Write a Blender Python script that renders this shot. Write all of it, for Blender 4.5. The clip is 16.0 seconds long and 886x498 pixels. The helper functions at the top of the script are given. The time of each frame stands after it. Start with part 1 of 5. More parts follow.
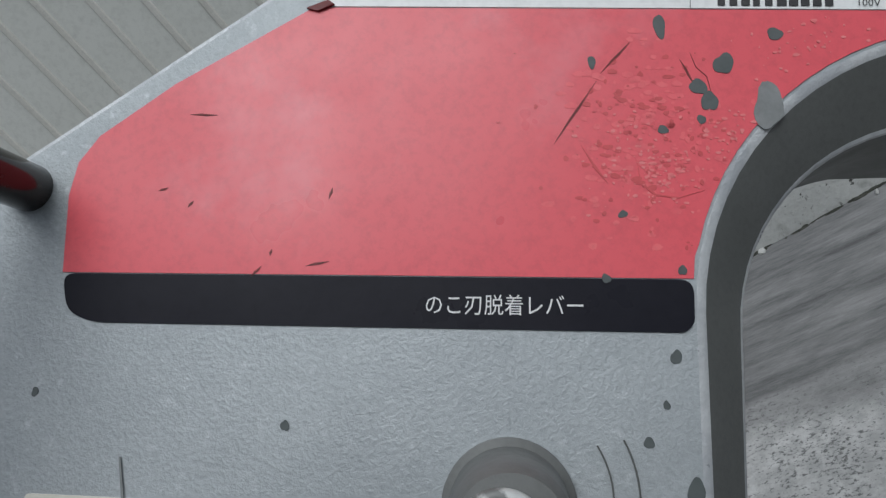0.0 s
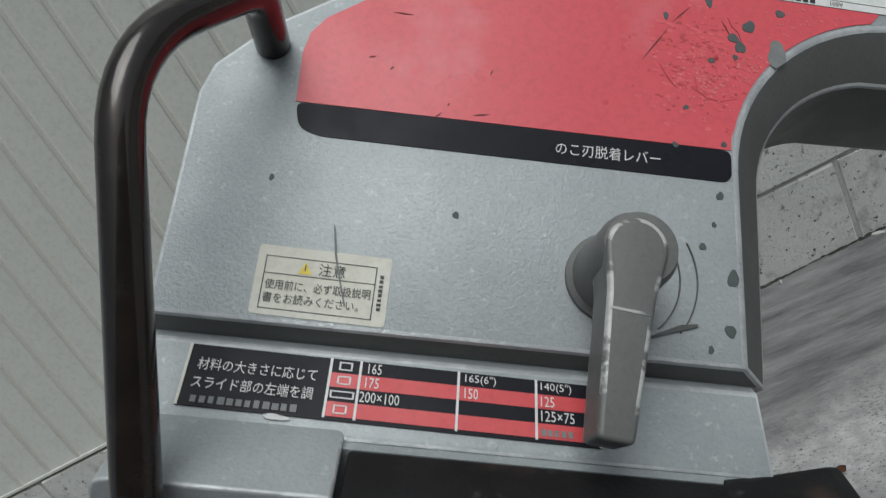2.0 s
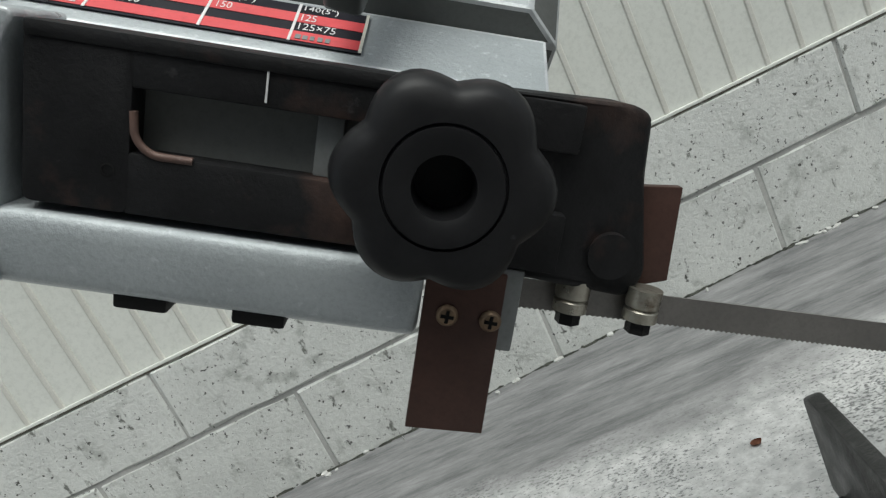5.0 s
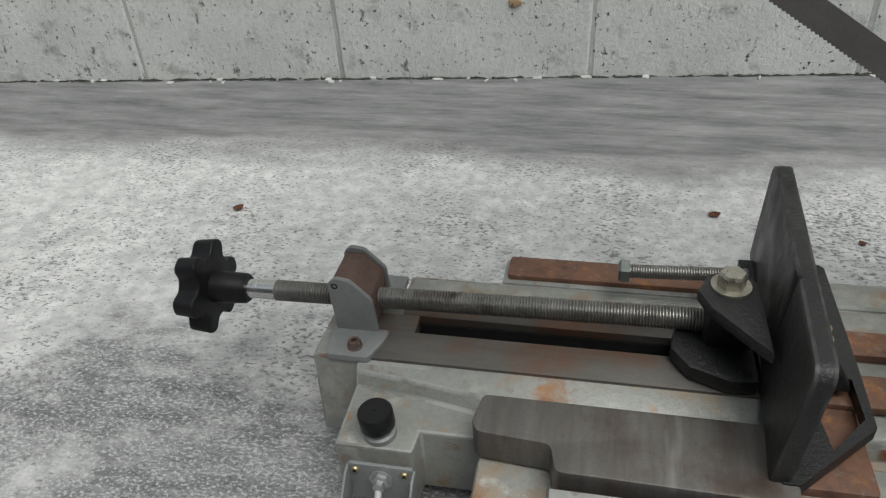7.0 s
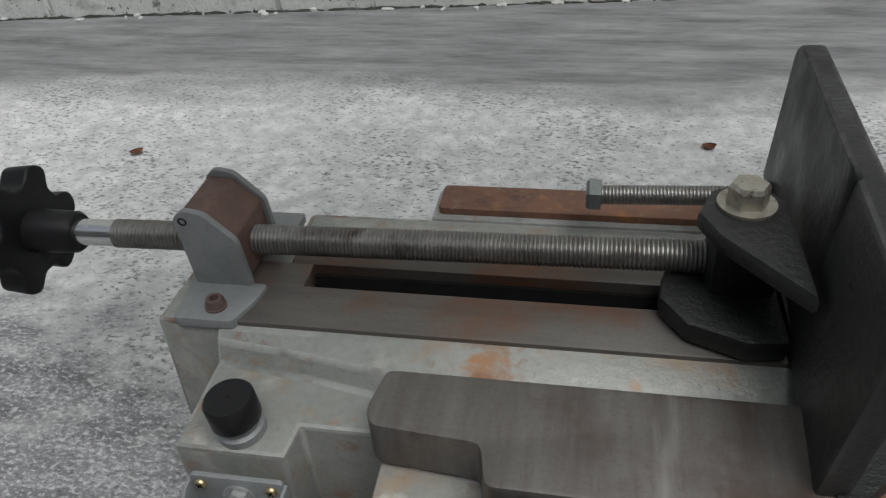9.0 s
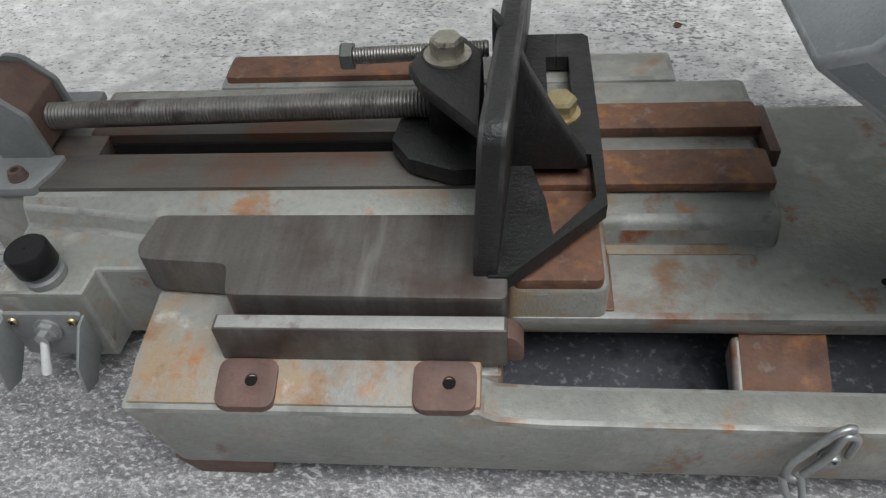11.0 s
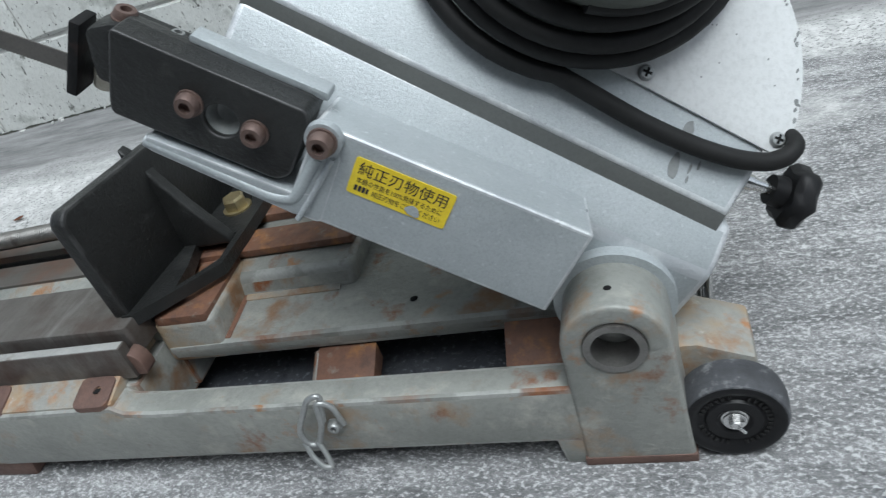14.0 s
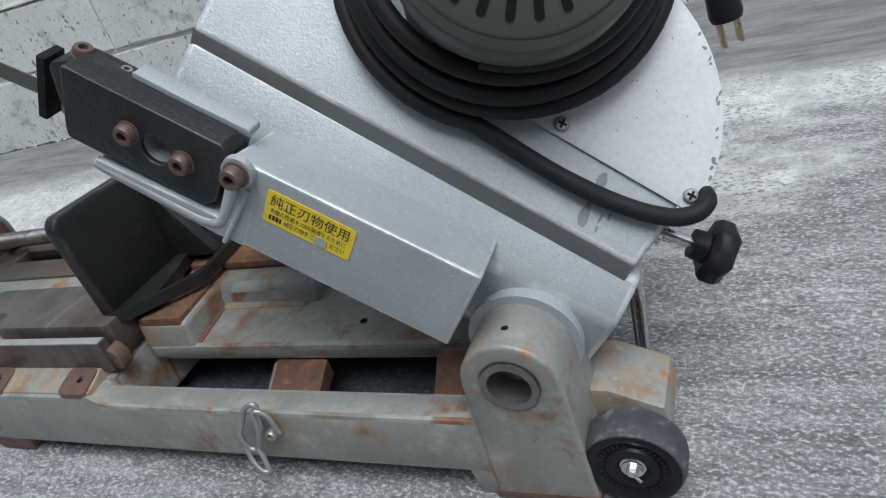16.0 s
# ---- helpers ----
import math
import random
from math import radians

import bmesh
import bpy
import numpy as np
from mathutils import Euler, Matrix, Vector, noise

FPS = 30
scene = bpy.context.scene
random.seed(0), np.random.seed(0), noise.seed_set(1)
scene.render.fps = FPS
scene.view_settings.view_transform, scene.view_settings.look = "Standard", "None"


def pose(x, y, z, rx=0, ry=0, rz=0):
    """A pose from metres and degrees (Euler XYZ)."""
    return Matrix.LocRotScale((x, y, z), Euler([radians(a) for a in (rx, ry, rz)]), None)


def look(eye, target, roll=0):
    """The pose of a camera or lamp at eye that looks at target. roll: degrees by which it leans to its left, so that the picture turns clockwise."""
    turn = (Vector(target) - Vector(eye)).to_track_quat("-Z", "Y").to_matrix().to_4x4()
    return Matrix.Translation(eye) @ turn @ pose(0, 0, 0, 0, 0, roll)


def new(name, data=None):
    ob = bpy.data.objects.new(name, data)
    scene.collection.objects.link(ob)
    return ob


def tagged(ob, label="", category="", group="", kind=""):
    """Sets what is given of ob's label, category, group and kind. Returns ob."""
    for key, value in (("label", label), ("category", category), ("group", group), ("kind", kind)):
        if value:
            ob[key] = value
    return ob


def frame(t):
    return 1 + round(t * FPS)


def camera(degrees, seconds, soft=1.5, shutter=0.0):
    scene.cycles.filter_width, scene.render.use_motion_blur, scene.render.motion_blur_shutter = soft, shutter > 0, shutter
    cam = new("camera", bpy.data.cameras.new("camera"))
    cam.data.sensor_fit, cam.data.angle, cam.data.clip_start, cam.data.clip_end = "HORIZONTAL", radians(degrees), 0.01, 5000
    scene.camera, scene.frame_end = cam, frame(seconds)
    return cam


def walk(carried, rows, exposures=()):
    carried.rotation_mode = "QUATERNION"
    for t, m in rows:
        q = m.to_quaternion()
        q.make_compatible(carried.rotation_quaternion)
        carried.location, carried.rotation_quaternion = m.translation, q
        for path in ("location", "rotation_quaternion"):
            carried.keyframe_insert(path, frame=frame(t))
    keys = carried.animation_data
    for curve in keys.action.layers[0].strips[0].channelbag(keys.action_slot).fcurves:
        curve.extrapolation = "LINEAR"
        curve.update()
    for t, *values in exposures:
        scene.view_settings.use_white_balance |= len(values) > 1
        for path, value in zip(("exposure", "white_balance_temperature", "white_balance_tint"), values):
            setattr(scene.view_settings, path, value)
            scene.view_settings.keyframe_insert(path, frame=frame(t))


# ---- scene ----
cam = camera(61.4, 16.0, soft=1.2, shutter=0.2)
PATH = [
    (0, (0.1620, -0.0577, 0.7170), (-0.5544, 1.6373, -0.0663), -39.76),
    (0.5, (0.1558, -0.0627, 0.7430), (-0.5164, 1.6338, -0.0755), -38.91),
    (1, (0.1250, -0.1053, 0.7643), (-0.3897, 1.6350, -0.0761), -34.80),
    (1.5, (0.0893, -0.1600, 0.7549), (-0.3255, 1.6472, 0.0052), -31.61),
    (2, (0.0718, -0.1884, 0.7187), (-0.2917, 1.6563, 0.0369), -29.59),
    (2.5, (0.0625, -0.2061, 0.6666), (-0.1837, 1.6937, 0.0920), -28.85),
    (3, (0.0527, -0.2129, 0.6189), (-0.2178, 1.6752, 0.0171), -29.26),
    (3.2, (0.0492, -0.2175, 0.5980), (-0.2501, 1.6752, 0.0254), -29.25),
    (5.3, (0.0626, -0.2214, 0.5236), (-0.0603, 1.7122, 0.0278), -24.56),
    (5.5, (0.0625, -0.2292, 0.5153), (-0.0934, 1.6732, -0.0820), -21.89),
    (6, (0.0676, -0.2533, 0.5102), (-0.1967, 1.5497, -0.3140), -12.39),
    (6.5, (0.0687, -0.2591, 0.4848), (-0.2100, 1.4465, -0.5219), -5.39),
    (7, (0.0775, -0.2519, 0.4773), (-0.3087, 1.3391, -0.6715), -3.90),
    (7.5, (0.0790, -0.2184, 0.4498), (-0.2600, 1.4391, -0.6167), -4.66),
    (8, (0.0698, -0.1817, 0.4010), (-0.3102, 1.4259, -0.7265), -5.84),
    (8.5, (0.0741, -0.1447, 0.3670), (-0.2894, 1.4332, -0.8070), -4.93),
    (9, (0.0942, -0.1400, 0.3642), (-0.2525, 1.4190, -0.8397), -4.39),
    (9.5, (0.1368, -0.1528, 0.3732), (-0.1502, 1.3451, -0.9205), -4.92),
    (9.7, (0.1513, -0.1582, 0.3832), (-0.1110, 1.3105, -0.9488), -3.81),
    (11.8, (0.2149, -0.2175, 0.3924), (0.0669, 1.1418, -1.0672), -6.26),
    (12, (0.2251, -0.2221, 0.3943), (0.0728, 1.1381, -1.0640), -6.08),
    (12.5, (0.2977, -0.2186, 0.4062), (0.1030, 1.1704, -1.0195), -8.84),
    (13, (0.3428, -0.2638, 0.4488), (0.1778, 1.1227, -0.9831), -10.89),
    (13.5, (0.4579, -0.2991, 0.4102), (0.0580, 1.2363, -0.8073), -15.97),
    (14, (0.5593, -0.2964, 0.3854), (-0.0655, 1.2550, -0.7114), -20.14),
    (14.5, (0.5994, -0.2881, 0.3761), (-0.0254, 1.2530, -0.7350), -18.74),
    (15, (0.6307, -0.2912, 0.3747), (-0.0590, 1.2315, -0.7234), -18.76),
    (15.5, (0.6509, -0.2885, 0.3745), (-0.1337, 1.2323, -0.6606), -19.42),
    (16, (0.6559, -0.2851, 0.3786), (-0.1902, 1.2288, -0.6176), -19.75),
]
import functools

LIGHTER = ((0.0, -0.41, 5950, 7), (1.5, -0.40, 6180, 6), (3.0, -0.47, 6150, 2), (5.4, 0.37, 6350, 3), (6.5, 0.27, 6400, 4), (8.0, 0.02, 6250, 8), (9.5, 0.08, 6250, 8),
           (12.0, 0.45, 6180, 7), (14.0, 0.53, 5850, 4), (16.0, 0.33, 5920, 6))
walk(cam, [(t, look(eye, target, roll)) for t, eye, target, roll in PATH], LIGHTER)

# ---- light: an overcast sky with a broad, weak sun ----
world = bpy.data.worlds.new("overcast_sky")
scene.world = world
world.use_nodes = True
wn = world.node_tree.nodes
wn.clear()
sky = wn.new("ShaderNodeTexSky")
sky.sky_type = "NISHITA"
sky.sun_disc = False
sky.sun_elevation = radians(60)
sky.sun_rotation = radians(140)
sky.air_density = 1.0
sky.dust_density = 4.0
hsv = wn.new("ShaderNodeHueSaturation")
hsv.inputs["Saturation"].default_value = 0.35
back = wn.new("ShaderNodeBackground")
back.inputs["Strength"].default_value = 0.10
wout = wn.new("ShaderNodeOutputWorld")
wl = world.node_tree.links
wl.new(sky.outputs[0], hsv.inputs["Color"])
wl.new(hsv.outputs[0], back.inputs["Color"])
wl.new(back.outputs[0], wout.inputs["Surface"])
sun_data = bpy.data.lights.new("sun", "SUN")
sun_data.energy = 1.85
sun_data.angle = radians(40)
sun_data.color = (1.0, 0.97, 0.93)
sun = new("sun", sun_data)
sun.matrix_world = look((0.9, -0.62, 3.0), (0.1, 0.2, 0.1))
scene.view_settings.exposure = 0.0


# ---- materials ----
def ramp(nt, src, a, b, c0, c1):
    r = nt.nodes.new("ShaderNodeValToRGB")
    r.color_ramp.elements[0].position, r.color_ramp.elements[1].position = a, b
    r.color_ramp.elements[0].color, r.color_ramp.elements[1].color = (*c0, 1), (*c1, 1)
    nt.links.new(src, r.inputs[0])
    return r.outputs[0]


def noise_tex(nt, coord, scale, detail=4.0, rough=0.6, stretch=None):
    n = nt.nodes.new("ShaderNodeTexNoise")
    n.inputs["Scale"].default_value, n.inputs["Detail"].default_value, n.inputs["Roughness"].default_value = scale, detail, rough
    if stretch:
        m = nt.nodes.new("ShaderNodeMapping")
        m.inputs["Scale"].default_value = stretch[:3]
        if len(stretch) > 3:
            m.inputs["Rotation"].default_value = (0, 0, stretch[3])
        nt.links.new(coord, m.inputs[0])
        coord = m.outputs[0]
    nt.links.new(coord, n.inputs["Vector"])
    return n.outputs[0]


def mixed(nt, fac, a, b):
    m = nt.nodes.new("ShaderNodeMix")
    m.data_type = "RGBA"
    if isinstance(fac, float):
        m.inputs[0].default_value = fac
    else:
        nt.links.new(fac, m.inputs[0])
    for s, v in ((6, a), (7, b)):
        if isinstance(v, tuple):
            m.inputs[s].default_value = (*v, 1)
        else:
            nt.links.new(v, m.inputs[s])
    return m.outputs[2]


def surface(name, base, alt, scale=30.0, rough=0.5, metal=0.0, bump=0.1, bump_scale=300.0, bump_dist=0.001,
            stains=(), rough_var=0.1, stretch=None, coat=0.0, spec=0.5):
    """A worn surface: two base tones, fine grain in relief, and stains (colour, scale, from, to) over them."""
    mat = bpy.data.materials.new(name)
    mat.use_nodes = True
    nt = mat.node_tree
    bsdf = nt.nodes["Principled BSDF"]
    coord = nt.nodes.new("ShaderNodeTexCoord").outputs["Object"]
    colour = ramp(nt, noise_tex(nt, coord, scale, 5, 0.65, stretch), 0.3, 0.7, base, alt)
    fine = noise_tex(nt, coord, bump_scale, 4, 0.7)
    colour = mixed(nt, ramp(nt, fine, 0.45, 0.75, (0, 0, 0), (0.35, 0.35, 0.35)), colour, tuple(0.6 * v for v in base))
    for tone, s, a, b, *way in stains:
        colour = mixed(nt, ramp(nt, noise_tex(nt, coord, s, 6, 0.62, way[0] if way else None), a, b, (0, 0, 0), (1, 1, 1)), colour, tone)
    nt.links.new(colour, bsdf.inputs["Base Color"])
    rv = ramp(nt, noise_tex(nt, coord, scale * 2.3, 4, 0.6), 0.3, 0.7, (rough - rough_var,) * 3, (rough + rough_var,) * 3)
    nt.links.new(rv, bsdf.inputs["Roughness"])
    bsdf.inputs["Metallic"].default_value = metal
    bsdf.inputs["Coat Weight"].default_value = coat
    bsdf.inputs["Specular IOR Level"].default_value = spec
    if bump:
        b = nt.nodes.new("ShaderNodeBump")
        b.inputs["Strength"].default_value, b.inputs["Distance"].default_value = bump, bump_dist
        nt.links.new(fine, b.inputs["Height"])
        nt.links.new(b.outputs[0], bsdf.inputs["Normal"])
    return mat


RUST, RUST_DARK = (0.20, 0.075, 0.028), (0.075, 0.035, 0.022)
M = {
    "silver": surface("silver_paint_on_casting", (0.328, 0.356, 0.370), (0.450, 0.482, 0.496), 9, 0.42, 0.2, 0.42, 640, 0.0009,
                      [((0.525, 0.558, 0.57), 260, 0.60, 0.74), ((0.14, 0.15, 0.15), 90, 0.74, 0.78)]),
    # darker grey carries the shading of the chamfers and the step
    "grey_bevel": surface("grey_edge_shading", (0.105, 0.11, 0.105), (0.13, 0.135, 0.13), 20, 0.5, 0.15, 0.25, 500, 0.0006),
    "base": surface("grey_base_paint_rusting", (0.205, 0.212, 0.196), (0.315, 0.320, 0.296), 11, 0.40, 0.12, 0.65, 230, 0.0012,
                    [((0.38, 0.37, 0.335), 34, 0.55, 0.72), ((0.27, 0.185, 0.115), 24, 0.56, 0.72), ((0.235, 0.135, 0.075), 12, 0.62, 0.72), (RUST, 30, 0.60, 0.71), ((0.33, 0.14, 0.04), 27, 0.63, 0.73), ((0.10, 0.09, 0.08), 60, 0.66, 0.80)]),
    "machined": surface("brown_machined_iron", (0.108, 0.096, 0.088), (0.175, 0.166, 0.156), 16, 0.42, 0.55, 0.15, 500, 0.0004,
                        [((0.07, 0.042, 0.032), 22, 0.5, 0.75), ((0.25, 0.245, 0.235), 9, 0.58, 0.70, (3.0, 0.4, 1.0))], stretch=(6, 0.6, 1)),
    "rust": surface("rusted_iron", (0.105, 0.066, 0.056), (0.160, 0.095, 0.075), 60, 0.58, 0.2, 0.4, 450, 0.0008, [((0.24, 0.11, 0.045), 45, 0.62, 0.75), ((0.055, 0.04, 0.036), 100, 0.62, 0.74), ((0.24, 0.22, 0.20), 130, 0.66, 0.78)]),
    "black": surface("black_cast_iron", (0.008, 0.008, 0.0085), (0.016, 0.016, 0.017), 40, 0.55, 0.0, 0.5, 600, 0.0006, [((0.055, 0.034, 0.028), 17, 0.56, 0.70), ((0.07, 0.07, 0.07), 90, 0.66, 0.8)], spec=0.18),
    "plastic": surface("black_plastic", (0.010, 0.010, 0.011), (0.017, 0.017, 0.018), 30, 0.42, 0.0, 0.15, 500, 0.0003, [((0.06, 0.06, 0.065), 90, 0.70, 0.8)], spec=0.18),
    "rubber": surface("black_rubber", (0.013, 0.013, 0.013), (0.022, 0.022, 0.022), 30, 0.6, 0.0, 0.2, 700, 0.0003, [((0.06, 0.06, 0.06), 120, 0.74, 0.8)], spec=0.2),
    "steel": surface("dull_steel", (0.20, 0.195, 0.185), (0.31, 0.30, 0.285), 40, 0.42, 0.85, 0.15, 700, 0.0003, [((0.07, 0.05, 0.04), 50, 0.55, 0.8)]),
    "bright": surface("bright_steel", (0.62, 0.62, 0.61), (0.72, 0.72, 0.71), 40, 0.22, 0.95, 0.05, 700, 0.0002),
    "zinc": surface("yellow_zinc_plate", (0.42, 0.34, 0.18), (0.55, 0.47, 0.28), 60, 0.35, 0.8, 0.1, 500, 0.0003, [((0.16, 0.11, 0.07), 70, 0.6, 0.8)]),
    "brownbolt": surface("rusted_bolt", (0.13, 0.085, 0.07), (0.19, 0.14, 0.125), 120, 0.5, 0.5, 0.3, 900, 0.0003),
    "flag": surface("dark_brown_steel_plate", (0.055, 0.028, 0.022), (0.085, 0.042, 0.032), 40, 0.5, 0.3, 0.15, 700, 0.0003),
    "handle": surface("black_lacquered_tube", (0.012, 0.010, 0.009), (0.03, 0.022, 0.018), 30, 0.22, 0.3, 0.05, 500, 0.0002, coat=0.4),
    # first stain, broad and pink, paints the sky's reflection into the red
    "red": surface("red_decal_with_sky_sheen", (0.70, 0.082, 0.106), (0.74, 0.100, 0.123), 8, 0.35, 0.0, 0.05, 300, 0.0002,
                   [((0.72, 0.26, 0.30), 7, 0.58, 0.80), ((0.32, 0.04, 0.04), 24, 0.70, 0.76), ((0.72, 0.30, 0.22), 60, 0.72, 0.8)]),
    "ink": surface("black_decal", (0.012, 0.012, 0.018), (0.018, 0.018, 0.024), 20, 0.35, 0.0, 0.0, stains=[((0.12, 0.12, 0.12), 160, 0.74, 0.8)], spec=0.12),
    "white": surface("white_decal", (0.76, 0.77, 0.76), (0.80, 0.81, 0.80), 20, 0.4, 0.0, 0.0, stains=[((0.25, 0.25, 0.24), 60, 0.74, 0.8)]),
    "cream": surface("cream_label_paper", (0.66, 0.64, 0.55), (0.74, 0.73, 0.66), 50, 0.5, 0.0, 0.0, stains=[((0.35, 0.31, 0.22), 60, 0.66, 0.8)]),
    "yellow": surface("yellow_decal", (0.76, 0.56, 0.02), (0.80, 0.62, 0.03), 40, 0.4, 0.0, 0.0),
    "mark": surface("printed_ink", (0.02, 0.02, 0.022), (0.03, 0.03, 0.03), 40, 0.45, 0.0, 0.0),
    "pale": surface("printed_white", (0.70, 0.70, 0.70), (0.74, 0.74, 0.74), 40, 0.45, 0.0, 0.0),
    "cover": surface("white_painted_sheet", (0.56, 0.57, 0.57), (0.64, 0.65, 0.65), 14, 0.42, 0.05, 0.25, 330, 0.0008, [((0.28, 0.29, 0.29), 38, 0.72, 0.78)]),
    "motor": surface("dark_grey_motor_plastic", (0.060, 0.064, 0.054), (0.082, 0.087, 0.074), 30, 0.5, 0.0, 0.15, 700, 0.0003),
    "blade": surface("saw_blade_steel", (0.20, 0.19, 0.18), (0.27, 0.255, 0.24), 30, 0.38, 0.8, 0.1, 500, 0.0003),
    "brass": surface("worn_brass", (0.45, 0.33, 0.18), (0.55, 0.42, 0.25), 60, 0.3, 0.9, 0.1, 600, 0.0002),
    "leaf": surface("dry_leaf", (0.20, 0.07, 0.04), (0.26, 0.12, 0.06), 90, 0.7, 0.0, 0.2, 600, 0.0004),
    # near-black stands in for the shade of slots, holes and vents
    "dark": surface("shade_and_mark_black", (0.012, 0.012, 0.012), (0.02, 0.02, 0.02), 30, 0.7, 0.0, 0.0, spec=0.05),
}


def concrete_ground():
    """Pale pitted concrete, with smooth darker streaked patches and a dirty strip along the wall."""
    mat = bpy.data.materials.new("worn_concrete_ground")
    mat.use_nodes = True
    nt = mat.node_tree
    bsdf = nt.nodes["Principled BSDF"]
    coord = nt.nodes.new("ShaderNodeTexCoord").outputs["Object"]

    def sums(a, k, b):
        n = nt.nodes.new("ShaderNodeMath")
        n.operation = "MULTIPLY_ADD"
        n.inputs[1].default_value = k
        nt.links.new(a, n.inputs[0])
        nt.links.new(b, n.inputs[2])
        return n.outputs[0]

    pale = ramp(nt, noise_tex(nt, coord, 9, 5, 0.7), 0.3, 0.7, (0.48, 0.48, 0.475), (0.68, 0.68, 0.67))
    mid = noise_tex(nt, coord, 48, 5, 0.7)
    pale = mixed(nt, ramp(nt, mid, 0.40, 0.62, (0.7, 0.7, 0.7), (0, 0, 0)), pale, (0.34, 0.34, 0.34))
    pit_field = noise_tex(nt, coord, 170, 5, 0.68, (1.0, 1.45, 1.0, 0.35))
    pits = ramp(nt, sums(noise_tex(nt, coord, 7, 4, 0.6), 0.36, pit_field), 0.54, 0.64, (1, 1, 1), (0, 0, 0))
    colour = mixed(nt, pits, pale, (0.150, 0.152, 0.150))
    # smooth, darker, streaked patches
    streak = noise_tex(nt, coord, 26, 10, 0.85, (0.45, 1.9, 1, 0.75))
    grit = noise_tex(nt, coord, 420, 8, 0.95)
    dark = ramp(nt, streak, 0.34, 0.68, (0.040, 0.042, 0.046), (0.255, 0.255, 0.258))
    salt = noise_tex(nt, coord, 320, 4, 0.62, (0.8, 1.35, 1, 0.9))
    dark = mixed(nt, ramp(nt, salt, 0.535, 0.615, (0, 0, 0), (0.85, 0.85, 0.85)), dark, (0.47, 0.47, 0.475))
    dark = mixed(nt, ramp(nt, salt, 0.34, 0.45, (0.75, 0.75, 0.75), (0, 0, 0)), dark, (0.030, 0.031, 0.034))
    dark = mixed(nt, ramp(nt, sums(streak, 0.4, grit), 0.735, 0.825, (0, 0, 0), (0.95, 0.95, 0.95)), dark, (0.62, 0.62, 0.63))
    sep = nt.nodes.new("ShaderNodeSeparateXYZ")
    nt.links.new(coord, sep.inputs[0])
    # darker patches spread towards the front and the right
    patch = sums(sep.outputs[1], -0.90, sums(sep.outputs[0], 0.30, noise_tex(nt, coord, 3.3, 6, 0.72, (0.75, 1.3, 1, 0.2))))
    strip = ramp(nt, sums(noise_tex(nt, coord, 3.0, 5, 0.65, (0.6, 1.6, 1)), 0.26, sep.outputs[1]), 0.70, 0.79, (0, 0, 0), (1, 1, 1))
    colour = mixed(nt, ramp(nt, sums(grit, 0.12, patch), 0.325, 0.435, (0, 0, 0), (0.9, 0.9, 0.9)), colour, dark)
    dirt = ramp(nt, noise_tex(nt, coord, 14, 8, 0.8, (0.40, 2.4, 1, 0.14)), 0.32, 0.70, (0.070, 0.071, 0.074), (0.275, 0.276, 0.275))
    dirt = mixed(nt, ramp(nt, grit, 0.62, 0.72, (0, 0, 0), (0.6, 0.6, 0.6)), dirt, (0.50, 0.50, 0.49))
    colour = mixed(nt, strip, colour, dirt)
    nt.links.new(colour, bsdf.inputs["Base Color"])
    bsdf.inputs["Roughness"].default_value = 0.8
    b = nt.nodes.new("ShaderNodeBump")
    b.inputs["Strength"].default_value, b.inputs["Distance"].default_value = 0.55, 0.002
    nt.links.new(pit_field, b.inputs["Height"])
    nt.links.new(b.outputs[0], bsdf.inputs["Normal"])
    return mat


M["ground"] = concrete_ground()
M["block"] = surface("concrete_block", (0.55, 0.56, 0.54), (0.66, 0.67, 0.645), 8, 0.85, 0.0, 0.7, 150, 0.003,
                     [((0.30, 0.31, 0.29), 26, 0.55, 0.75), ((0.16, 0.165, 0.15), 60, 0.615, 0.69, (1.0, 1.0, 0.5)), ((0.07, 0.07, 0.065), 120, 0.615, 0.665)])
M["mortar"] = surface("mortar", (0.38, 0.38, 0.365), (0.52, 0.52, 0.50), 30, 0.9, 0.0, 0.5, 200, 0.002)
M["siding"] = surface("cream_metal_siding", (0.62, 0.63, 0.585), (0.68, 0.69, 0.65), 3, 0.4, 0.0, 0.05, 120, 0.0005,
                      [((0.40, 0.40, 0.36), 60, 0.74, 0.8)])


M["baserust"] = surface("grey_base_paint_stained_brown", (0.240, 0.242, 0.224), (0.360, 0.355, 0.325), 14, 0.5, 0.1, 0.6, 260, 0.0014,
                        [((0.33, 0.25, 0.165), 22, 0.44, 0.60), ((0.26, 0.150, 0.080), 34, 0.52, 0.66), ((0.36, 0.155, 0.05), 26, 0.60, 0.70), ((0.45, 0.44, 0.40), 60, 0.62, 0.74)])
M["moss"] = surface("dark_moss", (0.035, 0.037, 0.03), (0.07, 0.072, 0.06), 60, 0.95, 0.0, 0.5, 500, 0.001)
M["bedtop"] = surface("machined_bed_brown", (0.118, 0.108, 0.098), (0.182, 0.172, 0.158), 10, 0.42, 0.5, 0.12, 600, 0.0003,
                      [((0.17, 0.080, 0.045), 9, 0.50, 0.66), ((0.34, 0.15, 0.03), 14, 0.66, 0.78)], stretch=(0.6, 5, 1))
M["tyre"] = surface("scuffed_rubber", (0.032, 0.033, 0.037), (0.075, 0.078, 0.086), 40, 0.7, 0.0, 0.5, 500, 0.0006, [((0.22, 0.225, 0.23), 80, 0.56, 0.7)])
M["galv"] = surface("galvanised_wire", (0.32, 0.33, 0.33), (0.42, 0.43, 0.42), 60, 0.4, 0.6, 0.1, 600, 0.0002)
